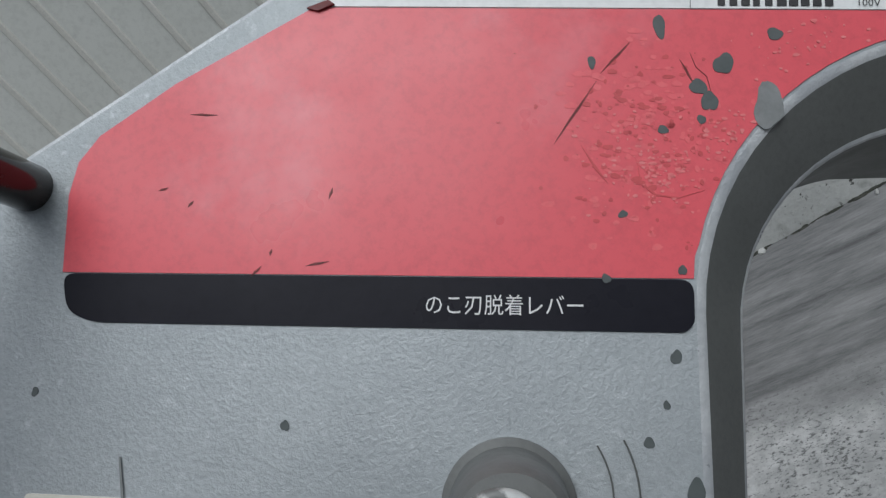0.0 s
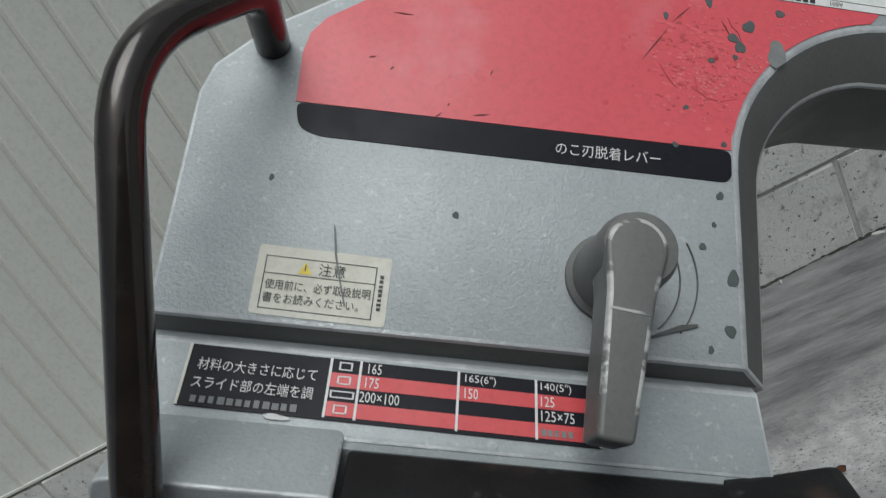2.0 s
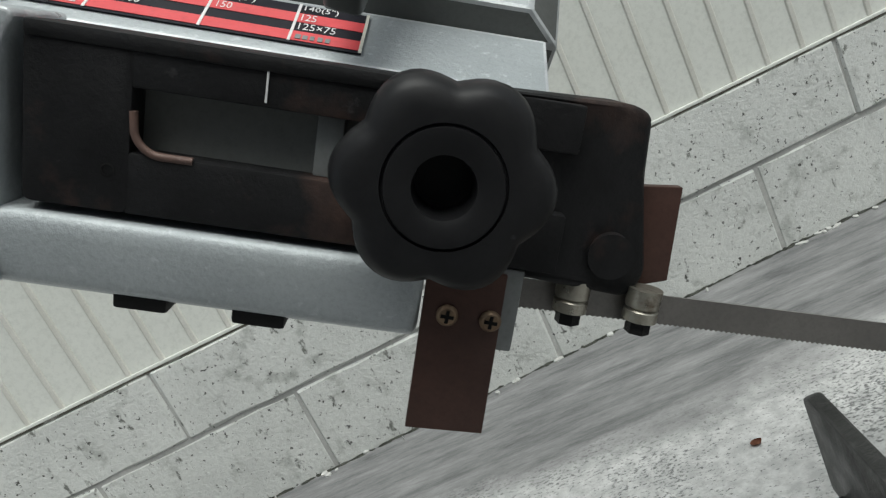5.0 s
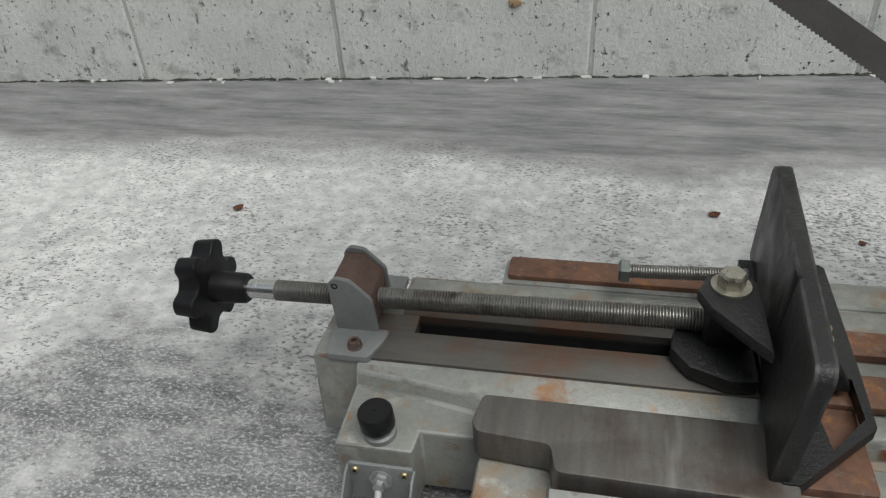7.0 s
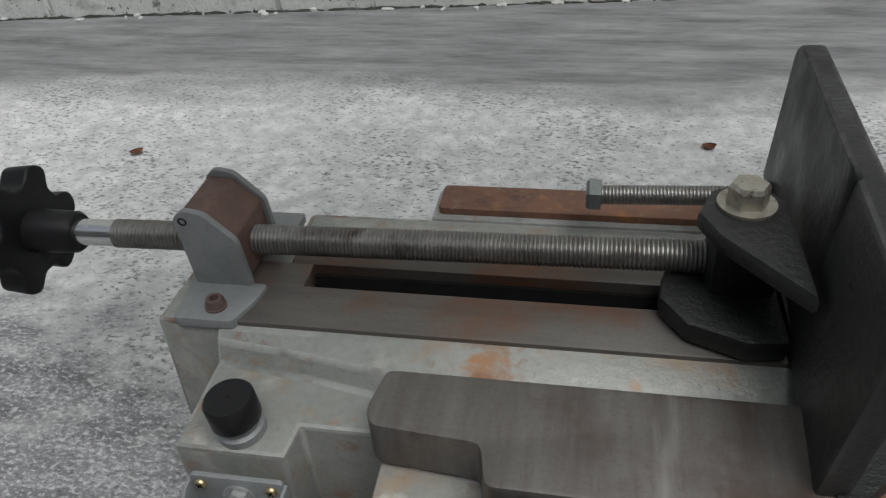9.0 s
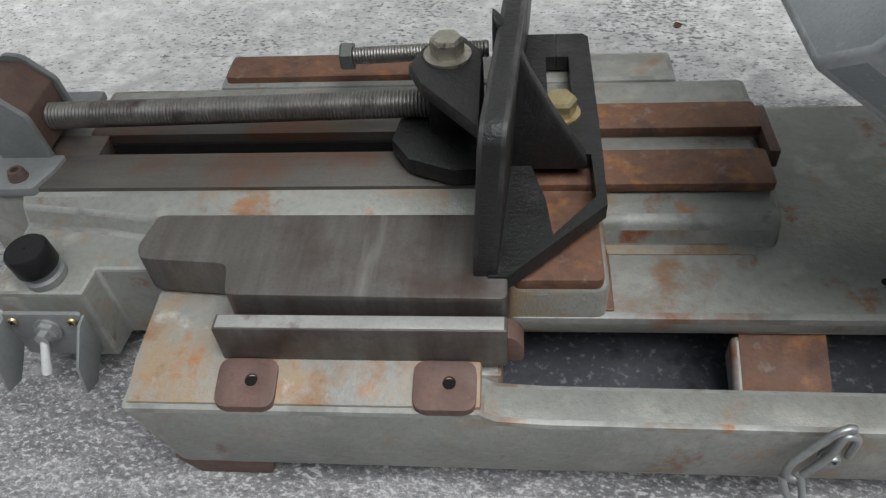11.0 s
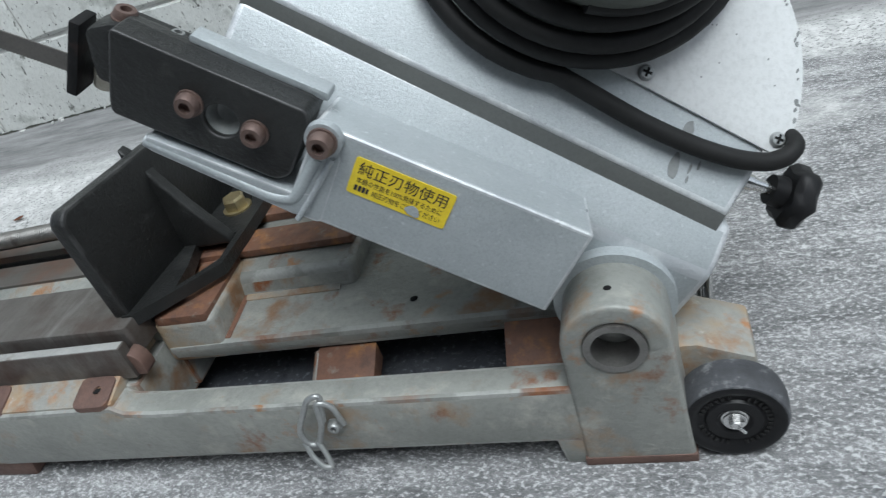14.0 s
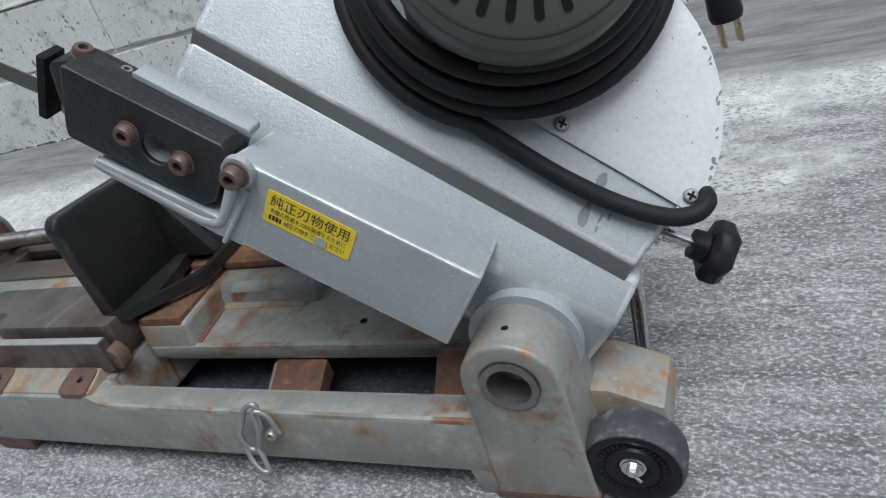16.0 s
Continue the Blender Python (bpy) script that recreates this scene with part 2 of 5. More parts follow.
M["rustzinc"] = surface("tarnished_zinc", (0.24, 0.16, 0.10), (0.36, 0.27, 0.18), 90, 0.45, 0.6, 0.15, 600, 0.0002, [((0.12, 0.06, 0.035), 80, 0.55, 0.75)])
M["greenbolt"] = surface("weathered_bolt", (0.12, 0.14, 0.13), (0.18, 0.20, 0.19), 60, 0.5, 0.5, 0.2, 600, 0.0003)
M["bracket"] = surface("bracket_grey_paint", (0.19, 0.20, 0.20), (0.25, 0.26, 0.26), 20, 0.45, 0.15, 0.2, 400, 0.0005, [((0.10, 0.08, 0.07), 60, 0.68, 0.78)])
M["lever"] = surface("lever_grey_paint", (0.135, 0.14, 0.135), (0.165, 0.17, 0.165), 20, 0.45, 0.1, 0.2, 400, 0.0005)
M["chipgrey"] = surface("bare_grey_undercoat", (0.06, 0.072, 0.072), (0.10, 0.115, 0.115), 60, 0.6, 0.0, 0.0)
M["scratch"] = surface("dark_red_scratch", (0.12, 0.015, 0.015), (0.20, 0.03, 0.03), 120, 0.6, 0.0, 0.0)
M["smear"] = surface("grey_grime", (0.17, 0.18, 0.18), (0.24, 0.25, 0.25), 120, 0.6, 0.0, 0.0)
M["redprint"] = surface("red_print", (0.62, 0.06, 0.07), (0.66, 0.08, 0.09), 30, 0.4, 0.0, 0.0)


M["baseedge"] = surface("worn_edge_of_base_paint", (0.27, 0.275, 0.26), (0.36, 0.365, 0.345), 30, 0.45, 0.15, 0.3, 300, 0.001,
                        [((0.22, 0.225, 0.21), 34, 0.50, 0.58), (RUST, 17, 0.54, 0.70), ((0.30, 0.14, 0.05), 40, 0.62, 0.74)])
M["silveredge"] = surface("worn_edge_of_silver_paint", (0.50, 0.52, 0.53), (0.64, 0.66, 0.67), 40, 0.36, 0.25, 0.5, 420, 0.001, [((0.44, 0.46, 0.48), 45, 0.46, 0.56)])
M["leveredge"] = surface("lever_paint_worn_white", (0.44, 0.45, 0.44), (0.60, 0.61, 0.60), 60, 0.42, 0.1, 0.3, 400, 0.0006, [((0.15, 0.155, 0.15), 55, 0.46, 0.52)])
M["jawedge"] = surface("worn_edge_of_black_iron", (0.035, 0.035, 0.035), (0.075, 0.075, 0.075), 60, 0.45, 0.2, 0.4, 500, 0.0006, [((0.025, 0.025, 0.025), 40, 0.45, 0.58)])
M["roller"] = surface("dull_plated_steel", (0.34, 0.32, 0.27), (0.48, 0.46, 0.40), 90, 0.35, 0.8, 0.1, 600, 0.0002, [((0.14, 0.11, 0.08), 90, 0.56, 0.7)])
M["jawiron"] = surface("worn_black_iron", (0.013, 0.0135, 0.0135), (0.026, 0.027, 0.0265), 14, 0.42, 0.1, 0.8, 300, 0.0012, [((0.07, 0.07, 0.068), 26, 0.60, 0.78), ((0.009, 0.009, 0.009), 15, 0.56, 0.70), ((0.10, 0.06, 0.045), 60, 0.70, 0.78)], rough_var=0.14, spec=0.45)
M["redrust"] = surface("orange_brown_rust", (0.13, 0.072, 0.052), (0.21, 0.10, 0.058), 55, 0.6, 0.15, 0.45, 420, 0.0008, [((0.32, 0.15, 0.05), 60, 0.56, 0.72), ((0.24, 0.21, 0.18), 95, 0.60, 0.76), ((0.075, 0.045, 0.037), 38, 0.56, 0.70)])
M["deepred"] = surface("scuffed_dark_red", (0.52, 0.058, 0.068), (0.60, 0.075, 0.08), 120, 0.5, 0.0, 0.0)
M["pinkflake"] = surface("flaked_pink", (0.75, 0.10, 0.125), (0.78, 0.15, 0.165), 120, 0.5, 0.0, 0.0)
M["paleflake"] = surface("flaked_pale_pink", (0.73, 0.15, 0.16), (0.76, 0.25, 0.25), 160, 0.5, 0.0, 0.0)
M["mossbrown"] = surface("brown_dirt", (0.07, 0.062, 0.045), (0.15, 0.14, 0.11), 40, 0.95, 0.0, 0.4, 300, 0.001, [((0.32, 0.32, 0.29), 25, 0.54, 0.66)])
M["paleiron"] = surface("bright_worn_iron", (0.34, 0.34, 0.33), (0.46, 0.46, 0.45), 30, 0.4, 0.4, 0.2, 500, 0.0004, [((0.18, 0.14, 0.11), 40, 0.58, 0.72)])
# dark colour stands in for the shade below the deck openings
M["opening_shade"] = surface("dark_blue_grey_shade_sheet", (0.036, 0.039, 0.047), (0.080, 0.086, 0.100), 24, 0.55, 0.0, 0.3, 300, 0.001, [((0.20, 0.21, 0.235), 240, 0.56, 0.70), ((0.02, 0.021, 0.025), 40, 0.56, 0.68)])
# paler than the siding: the light caught by the ribs, as colour
M["rib"] = surface("cream_rib_highlight", (0.66, 0.65, 0.59), (0.74, 0.73, 0.68), 8, 0.4, 0.0, 0.0)
M["shade_wall_grey"] = surface("dull_grey_shade_wall", (0.13, 0.13, 0.13), (0.17, 0.17, 0.168), 4, 0.9, 0.0, 0.3, 60, 0.003)
M["stuckleaf"] = surface("tan_dry_leaf", (0.30, 0.20, 0.11), (0.40, 0.29, 0.17), 90, 0.7, 0.0, 0.2, 600, 0.0004, [((0.03, 0.02, 0.015), 120, 0.56, 0.62)])


# ---- mesh helpers ----
def under(parent):
    """The parent itself, or its own part where that would go too deep."""
    while parent is not None and parent.parent is not None and parent.parent.parent is not None:
        parent = parent.parent
    return parent


def part(name, bm, material, parent=None, label=""):
    """One mesh object from a bmesh, under a thing or a part."""
    me = bpy.data.meshes.new(name)
    bmesh.ops.recalc_face_normals(bm, faces=bm.faces)
    bm.to_mesh(me)
    bm.free()
    for m in material.split():
        me.materials.append(M[m])
    ob = new(name, me)
    parent = under(parent)
    if parent is not None:
        ob.parent = parent
        if parent.parent is None and parent.data is None:
            ob.matrix_parent_inverse = Matrix.Translation(-parent.location)
    if label:
        ob["label"] = label
    return ob


def thing(name, place, label, category, group="", kind=""):
    return tagged(new(name), label, category, group, kind) if place is None else _at(tagged(new(name), label, category, group, kind), place)


def _at(ob, place):
    ob.location = place
    return ob


def flat(p, q, r):
    """World axes: points as they are."""
    return Vector((p, q, r))


def soften(bm, width, segments=2, angle=30.0, edge=-1):
    if width <= 0:
        return bm
    bm.normal_update()
    edges = [e for e in bm.edges if len(e.link_faces) == 2 and e.calc_face_angle(0) > radians(angle)]
    bmesh.ops.bevel(bm, geom=edges, offset=width, segments=segments, profile=0.6, affect="EDGES", clamp_overlap=True, material=edge)
    return bm


def smooth(bm, angle=40.0):
    for fc in bm.faces:
        fc.smooth = True
    for e in bm.edges:
        if len(e.link_faces) == 2 and e.calc_face_angle(0) > radians(angle):
            e.smooth = False
    return bm


def merge(*bms):
    out = bms[0]
    for other in bms[1:]:
        me = bpy.data.meshes.new("join")
        other.to_mesh(me)
        other.free()
        out.from_mesh(me)
        bpy.data.meshes.remove(me)
    return out


def prism(points, to, lo, hi, bevel=0.0, segments=2, edge=-1):
    """A polygon of (p, q), swept from lo to hi along the third axis of to(p, q, r)."""
    bm = bmesh.new()
    a = [bm.verts.new(to(p, q, lo)) for p, q in points]
    b = [bm.verts.new(to(p, q, hi)) for p, q in points]
    n = len(points)
    bm.faces.new(a[::-1])
    bm.faces.new(b)
    for i in range(n):
        bm.faces.new((a[i], a[(i + 1) % n], b[(i + 1) % n], b[i]))
    bmesh.ops.recalc_face_normals(bm, faces=bm.faces)
    return smooth(soften(bm, bevel, segments, 30.0, edge))


def box(x0, x1, y0, y1, z0, z1, bevel=0.0, to=flat, segments=2, edge=-1):
    return prism([(x0, y0), (x1, y0), (x1, y1), (x0, y1)], to, z0, z1, bevel, segments, edge)


def holed(points, centre, r, to, lo, hi, bevel=0.0, segments=2, edge=-1, n=32):
    """A polygon with a round hole right through it, swept from lo to hi."""
    cx, cy = centre
    corners = [math.atan2(q - cy, p - cx) for p, q in points]
    angles = sorted(corners + [a for a in (-math.pi + 2 * math.pi * k / n for k in range(n)) if min(abs(a - c) for c in corners) > 0.05])

    def reach(a):
        d = Vector((math.cos(a), math.sin(a)))
        best = 1e9
        for (p0, q0), (p1, q1) in zip(points, points[1:] + points[:1]):
            e = Vector((p1 - p0, q1 - q0))
            den = d.x * e.y - d.y * e.x
            if abs(den) < 1e-12:
                continue
            w = Vector((p0 - cx, q0 - cy))
            t, s = (w.x * e.y - w.y * e.x) / den, (w.x * d.y - w.y * d.x) / den
            if t > 1e-6 and -1e-4 <= s <= 1.0001:
                best = min(best, t)
        return best

    rims = [(reach(a), a) for a in angles]
    bm = bmesh.new()
    loops = [[bm.verts.new(to(cx + k * math.cos(a), cy + k * math.sin(a), h)) for k, a in ring]
             for ring, h in ((rims, lo), ([(r, a) for a in angles], lo), ([(r, a) for a in angles], hi), (rims, hi))]
    m = len(angles)
    for s, t in zip(loops, loops[1:] + loops[:1]):
        for k in range(m):
            bm.faces.new((s[k], s[(k + 1) % m], t[(k + 1) % m], t[k]))
    bmesh.ops.recalc_face_normals(bm, faces=bm.faces)
    return smooth(soften(bm, bevel, segments, 30.0, edge))


def basis(axis):
    z = Vector(axis).normalized()
    x = z.orthogonal().normalized()
    return x, z.cross(x), z


def lathe(profile, base, axis, steps=32, turn=0.0):
    """Turns (radius, height) pairs about an axis."""
    bm = bmesh.new()
    x, y, z = basis(axis)
    base = Vector(base)
    rings = []
    for r, h in profile:
        if r < 1e-6:
            rings.append([bm.verts.new(base + z * h)])
        else:
            rings.append([bm.verts.new(base + z * h + (x * math.cos(a) + y * math.sin(a)) * r)
                          for a in (turn + 2 * math.pi * k / steps for k in range(steps))])
    for s, t in zip(rings, rings[1:]):
        for k in range(steps):
            m = (k + 1) % steps
            if len(s) == 1 and len(t) == 1:
                continue
            if len(s) == 1:
                bm.faces.new((s[0], t[k], t[m]))
            elif len(t) == 1:
                bm.faces.new((s[k], s[m], t[0]))
            else:
                bm.faces.new((s[k], s[m], t[m], t[k]))
    bmesh.ops.recalc_face_normals(bm, faces=bm.faces)
    return smooth(bm)


def rod(a, b, r, steps=24, edge=0.0):
    a, b = Vector(a), Vector(b)
    n = (b - a).length
    e = min(edge, r * 0.5)
    prof = [(0, 0), (r - e, 0), (r, e), (r, n - e), (r - e, n), (0, n)] if e else [(0, 0), (r, 0), (r, n), (0, n)]
    return lathe(prof, a, b - a, steps)


def rounded(points, radius, steps=6):
    """Rounds the corners of a way through space."""
    pts = [Vector(p) for p in points]
    out = [pts[0]]
    bends = radius if isinstance(radius, tuple) else (radius,) * len(pts)
    for a, b, c, bend in zip(pts, pts[1:], pts[2:], bends):
        r = min(bend, (a - b).length * 0.48, (c - b).length * 0.48)
        p, q = b + (a - b).normalized() * r, b + (c - b).normalized() * r
        out += [p.lerp(b, t).lerp(b.lerp(q, t), t) for t in (k / steps for k in range(steps + 1))]
    return out + [pts[-1]]


def tube(points, r, steps=16):
    """A round bar along a way through space."""
    bm = bmesh.new()
    pts = [Vector(p) for p in points]
    ring, last = None, None
    side = None
    first = None
    for i, p in enumerate(pts):
        d = (pts[min(i + 1, len(pts) - 1)] - pts[max(i - 1, 0)]).normalized()
        side = d.orthogonal().normalized() if side is None else (side - d * side.dot(d)).normalized()
        up = d.cross(side)
        ring = [bm.verts.new(p + (side * math.cos(a) + up * math.sin(a)) * r) for a in (2 * math.pi * k / steps for k in range(steps))]
        if last:
            for k in range(steps):
                bm.faces.new((last[k], last[(k + 1) % steps], ring[(k + 1) % steps], ring[k]))
        else:
            first = ring
        last = ring
    bm.faces.new(first[::-1])
    bm.faces.new(last)
    bmesh.ops.recalc_face_normals(bm, faces=bm.faces)
    return smooth(bm, 60)


def arc(cx, cy, r, a0, a1, n):
    return [(cx + r * math.cos(radians(a0 + (a1 - a0) * k / n)), cy + r * math.sin(radians(a0 + (a1 - a0) * k / n))) for k in range(n + 1)]


def star(lobes, r_out, r_in, n=72):
    """The outline of a lobed hand knob."""
    out = []
    for k in range(n):
        a = 2 * math.pi * k / n
        w = 0.5 + 0.5 * math.cos(lobes * a)
        out.append(((r_in + (r_out - r_in) * w ** 0.6) * math.cos(a), (r_in + (r_out - r_in) * w ** 0.6) * math.sin(a)))
    return out


def lobed(to, r_out, r_in, lobes, rings, n=72):
    """A moulded lobed knob: rings of (scale, roundness, height), from back to front."""
    bm = bmesh.new()
    edge = star(lobes, r_out, r_in, n)
    mean = 0.5 * (r_out + r_in)
    rows = []
    for scale, round_, h in rings:
        row = []
        for k, (p, q) in enumerate(edge):
            a = 2 * math.pi * k / n
            row.append(bm.verts.new(to(scale * (p * (1 - round_) + mean * math.cos(a) * round_), scale * (q * (1 - round_) + mean * math.sin(a) * round_), h)))
        rows.append(row)
    for a, b in zip(rows, rows[1:]):
        for k in range(n):
            bm.faces.new((a[k], a[(k + 1) % n], b[(k + 1) % n], b[k]))
    bm.faces.new(rows[0][::-1])
    bm.faces.new(rows[-1])
    bmesh.ops.recalc_face_normals(bm, faces=bm.faces)
    return smooth(bm, 50)


def loft(first, r0, last, r1, to, bevel=0.0, segments=2, edge=-1):
    """One profile at r0 running over into another at r1."""
    bm = bmesh.new()
    a = [bm.verts.new(to(p, q, r0)) for p, q in first]
    b = [bm.verts.new(to(p, q, r1)) for p, q in last]
    n = len(a)
    bm.faces.new(a[::-1])
    bm.faces.new(b)
    for i in range(n):
        bm.faces.new((a[i], a[(i + 1) % n], b[(i + 1) % n], b[i]))
    bmesh.ops.recalc_face_normals(bm, faces=bm.faces)
    return smooth(soften(bm, bevel, segments, 30.0, edge))


def swept(profiles, to, bevel=0.0, segments=2, edge=-1):
    """Profiles (points, r) of equal count, joined one after the other."""
    bm = bmesh.new()
    rows = [[bm.verts.new(to(p, q, r)) for p, q in points] for points, r in profiles]
    n = len(rows[0])
    bm.faces.new(rows[0][::-1])
    bm.faces.new(rows[-1])
    for a, b in zip(rows, rows[1:]):
        for i in range(n):
            bm.faces.new((a[i], a[(i + 1) % n], b[(i + 1) % n], b[i]))
    bmesh.ops.recalc_face_normals(bm, faces=bm.faces)
    return smooth(soften(bm, bevel, segments, 30.0, edge))


def frame_at(centre, axis, up=(0, 0, 1)):
    """Local axes at a place: r runs along axis."""
    z = Vector(axis).normalized()
    x = Vector(up).cross(z).normalized()
    y = z.cross(x)
    c = Vector(centre)
    return lambda p, q, r: c + x * p + y * q + z * r


# ---- the plan: the saw head is raised about the pivot and leans back ----
PIVOT = Vector((0.51, 0.0, 0.10))
RAISED, LEANS, SKEW = radians(37), radians(42), radians(3)
AX_U = Vector((math.cos(RAISED), 0, -math.sin(RAISED)))
AX_W = Vector((math.sin(RAISED), 0, math.cos(RAISED)))
AX_Y = Vector((0, 1, 0))
AX_V = AX_W * math.cos(LEANS) + AX_Y * math.sin(LEANS)
AX_N = AX_W * math.sin(LEANS) - AX_Y * math.cos(LEANS)
# the far wheel case of the head, turned three degrees flatter to fit the camera's view
LX_U = AX_U * math.cos(SKEW) + AX_W * math.sin(SKEW)
LX_W = AX_W * math.cos(SKEW) - AX_U * math.sin(SKEW)
LX_V = LX_W * math.cos(LEANS) + AX_Y * math.sin(LEANS)
LX_N = LX_W * math.sin(LEANS) - AX_Y * math.cos(LEANS)
CASE_FACE = PIVOT - AX_U * 0.70 + AX_V * 0.19
CASE_FRONT = PIVOT - AX_U * 0.70 + AX_W * 0.04
FRONT, GROUND = -0.018, 0.022


def head(u, w, y):
    """Along the raised head, up across it, and away."""
    return PIVOT + AX_U * u + AX_W * w + AX_Y * y


def face(u, v, n):
    """On the head's leaning front: along, up, and out of it."""
    return PIVOT + AX_U * u + AX_V * v + AX_N * n


def case_face(u, v, n):
    """The same on the far wheel case."""
    return CASE_FACE + LX_U * (u + 0.70) + LX_V * (v - 0.19) + LX_N * n


def case_front(u, w, y):
    """The upright lower front of the far wheel case."""
    return CASE_FRONT + LX_U * (u + 0.70) + LX_W * (w - 0.04) + AX_Y * y


def across(p, q, r):
    """Profiles (w, y) swept along the head."""
    return head(r, p, q)


def case_across(p, q, r):
    return case_front(r, p, q)


def plan_xz(p, q, r):
    return Vector((p, r, q))


def plan_yz(p, q, r):
    return Vector((r, p, q))


def turned(to, a, b, c, angle=0.0):
    """A patch of axes round (a, b) in to(), turned in its plane."""
    ca, sa = math.cos(radians(angle)), math.sin(radians(angle))
    return lambda p, q, r: to(a + p * ca - q * sa, b + p * sa + q * ca, c + r)


# ---- ground, wall ----
def ground_z(x, y):
    t = min(1.0, max(0.0, (y - 0.1) / 0.4))
    rise = 0.009 * min(1.0, max(0.0, (0.40 - x) / 0.35))
    return (GROUND + rise) * (1 - t * t * (3 - 2 * t))


def build_ground():
    bm = bmesh.new()
    ys = [-60.0, -6.0, -1.0, 0.1, 0.15, 0.2, 0.25, 0.3, 0.35, 0.4, 0.45, 0.5, 1.2, 6.0, 60.0]
    xs = [-60.0, -6.0, -1.5, -0.5, 0.05, 0.12, 0.19, 0.26, 0.33, 0.40, 0.5, 1.5, 6.0, 60.0]
    grid = [[bm.verts.new((x, y, ground_z(x, y))) for x in xs] for y in ys]
    for a, b in zip(grid, grid[1:]):
        for k in range(len(xs) - 1):
            bm.faces.new((a[k], a[k + 1], b[k + 1], b[k]))
    return tagged(part("ground", smooth(bm), "ground"), "worn grey concrete yard with pale chips and a dirtier strip", "ground", kind="structure")


ground = build_ground()
WALL = Matrix.Translation((0, 0.905, 0)) @ Matrix.Rotation(math.atan(0.085), 4, "Z")


def wall_at(p, q, r):
    """Along the wall, up, and into it."""
    return WALL @ Vector((p, r, q))


wall = tagged(part("wall_blocks", box(-3.0, 3.0, -0.1, 0.285, 0.0035, 0.15, 0.0, wall_at), "mortar"),
              "low grey concrete block wall with recessed mortar joints", "wall", kind="structure")
# unseen wall added behind the camera to darken front-facing surfaces
tagged(part("unseen_shade_wall", box(-3.2, 3.2, -1.95, -1.75, -0.1, 2.0), "shade_wall_grey"), "unseen plain grey wall, added behind the camera to cut front light", "wall", kind="structure")
siding = tagged(part("wall_siding", box(-3.0, 3.0, 0.283, 3.2, 0.004, 0.1, 0.0, wall_at), "siding"),
                "cream metal siding with narrow upright ribs above the block wall", "wall", kind="structure")


def rough_block(x0, x1, z0, z1, out, rng):
    """A block whose face and edges are a little uneven."""
    bm = box(x0, x1, z0, z1, out, 0.05, 0.0, wall_at)
    bmesh.ops.subdivide_edges(bm, edges=[e for e in bm.edges if e.calc_length() > 0.3], cuts=7, use_grid_fill=True)
    soften(bm, 0.004, 1, 50)
    for v in bm.verts:
        v.co += Vector((rng.uniform(-1, 1), rng.uniform(-1, 1), rng.uniform(-1, 1))) * 0.0016
    return smooth(bm, 25)


def build_wall_pieces():
    rng = random.Random(5)
    lower = [-2.7, -2.3, -1.9, -1.5, -1.1, -0.70, -0.35, 0.058, 0.463, 0.87, 1.28, 1.69, 2.1, 2.5, 2.9]
    upper = [-2.6, -2.2, -1.8, -1.35, -0.94, -0.535, -0.147, 0.25, 0.645, 1.05, 1.45, 1.85, 2.25, 2.65]
    for z0, z1, joints in ((-0.05, 0.1485, lower), (0.1535, 0.281, upper)):
        for x0, x1 in zip(joints, joints[1:]):
            part("block", rough_block(x0 + 0.002, x1 - 0.002, z0, z1, rng.uniform(-0.002, 0.002), rng), "block", wall)
    for k in range(-44, 44):
        x0 = -0.215 + 0.058 * k + rng.uniform(-0.0008, 0.0008)
        pts = [(x0 - 0.0055, 0.0045), (x0 - 0.0036, 0.0015), (x0 + 0.0036, 0.0015), (x0 + 0.0055, 0.0045)]
        part("rib", smooth(prism(pts, lambda p, q, r: WALL @ Vector((p, q, r)), 0.284, 3.2, 0.0008), 60), "rib", siding)
    part("drip_edge", box(-3.0, 3.0, 0.2835, 0.2885, -0.001, 0.02, 0.001, wall_at), "siding", siding)
    part("dirt_line", box(-3.0, 3.0, 0.2805, 0.2836, 0.0, 0.02, 0.0008, wall_at), "mossbrown", siding, "brown dirt under the siding")
    # broken crumbs of render along the foot of the wall
    crumbs = bmesh.new()
    for k in range(36):
        x = rng.uniform(-1.1, 1.1)
        s = rng.uniform(0.002, 0.016)
        m = WALL @ Matrix.Translation((x, rng.uniform(-0.020, 0.0), 0.001)) @ Matrix.Rotation(rng.uniform(-0.5, 0.5), 4, "Z") @ Matrix.Diagonal((s * rng.uniform(0.3, 1), rng.uniform(0.004, 0.008), rng.uniform(0.002, 0.005), 1))
        bmesh.ops.create_icosphere(crumbs, subdivisions=1, radius=1.0, matrix=m)
    tagged(part("render_crumbs", smooth(crumbs), "mortar"), "pale crumbs of cement along the foot of the wall", "rubble", kind="stuff")
    grime = bmesh.new()
    for k in range(420):
        x = rng.uniform(-1.1, 1.1)
        m = WALL @ Matrix.Translation((x, rng.uniform(-0.004, 0.002), 0.0)) @ Matrix.Diagonal((rng.uniform(0.002, 0.018), rng.uniform(0.001, 0.003), rng.uniform(0.001, 0.004), 1))
        bmesh.ops.create_icosphere(grime, subdivisions=1, radius=1.0, matrix=m)
    tagged(part("moss", smooth(grime), "moss"), "dark moss and dirt in the joint under the wall", "moss", kind="stuff")


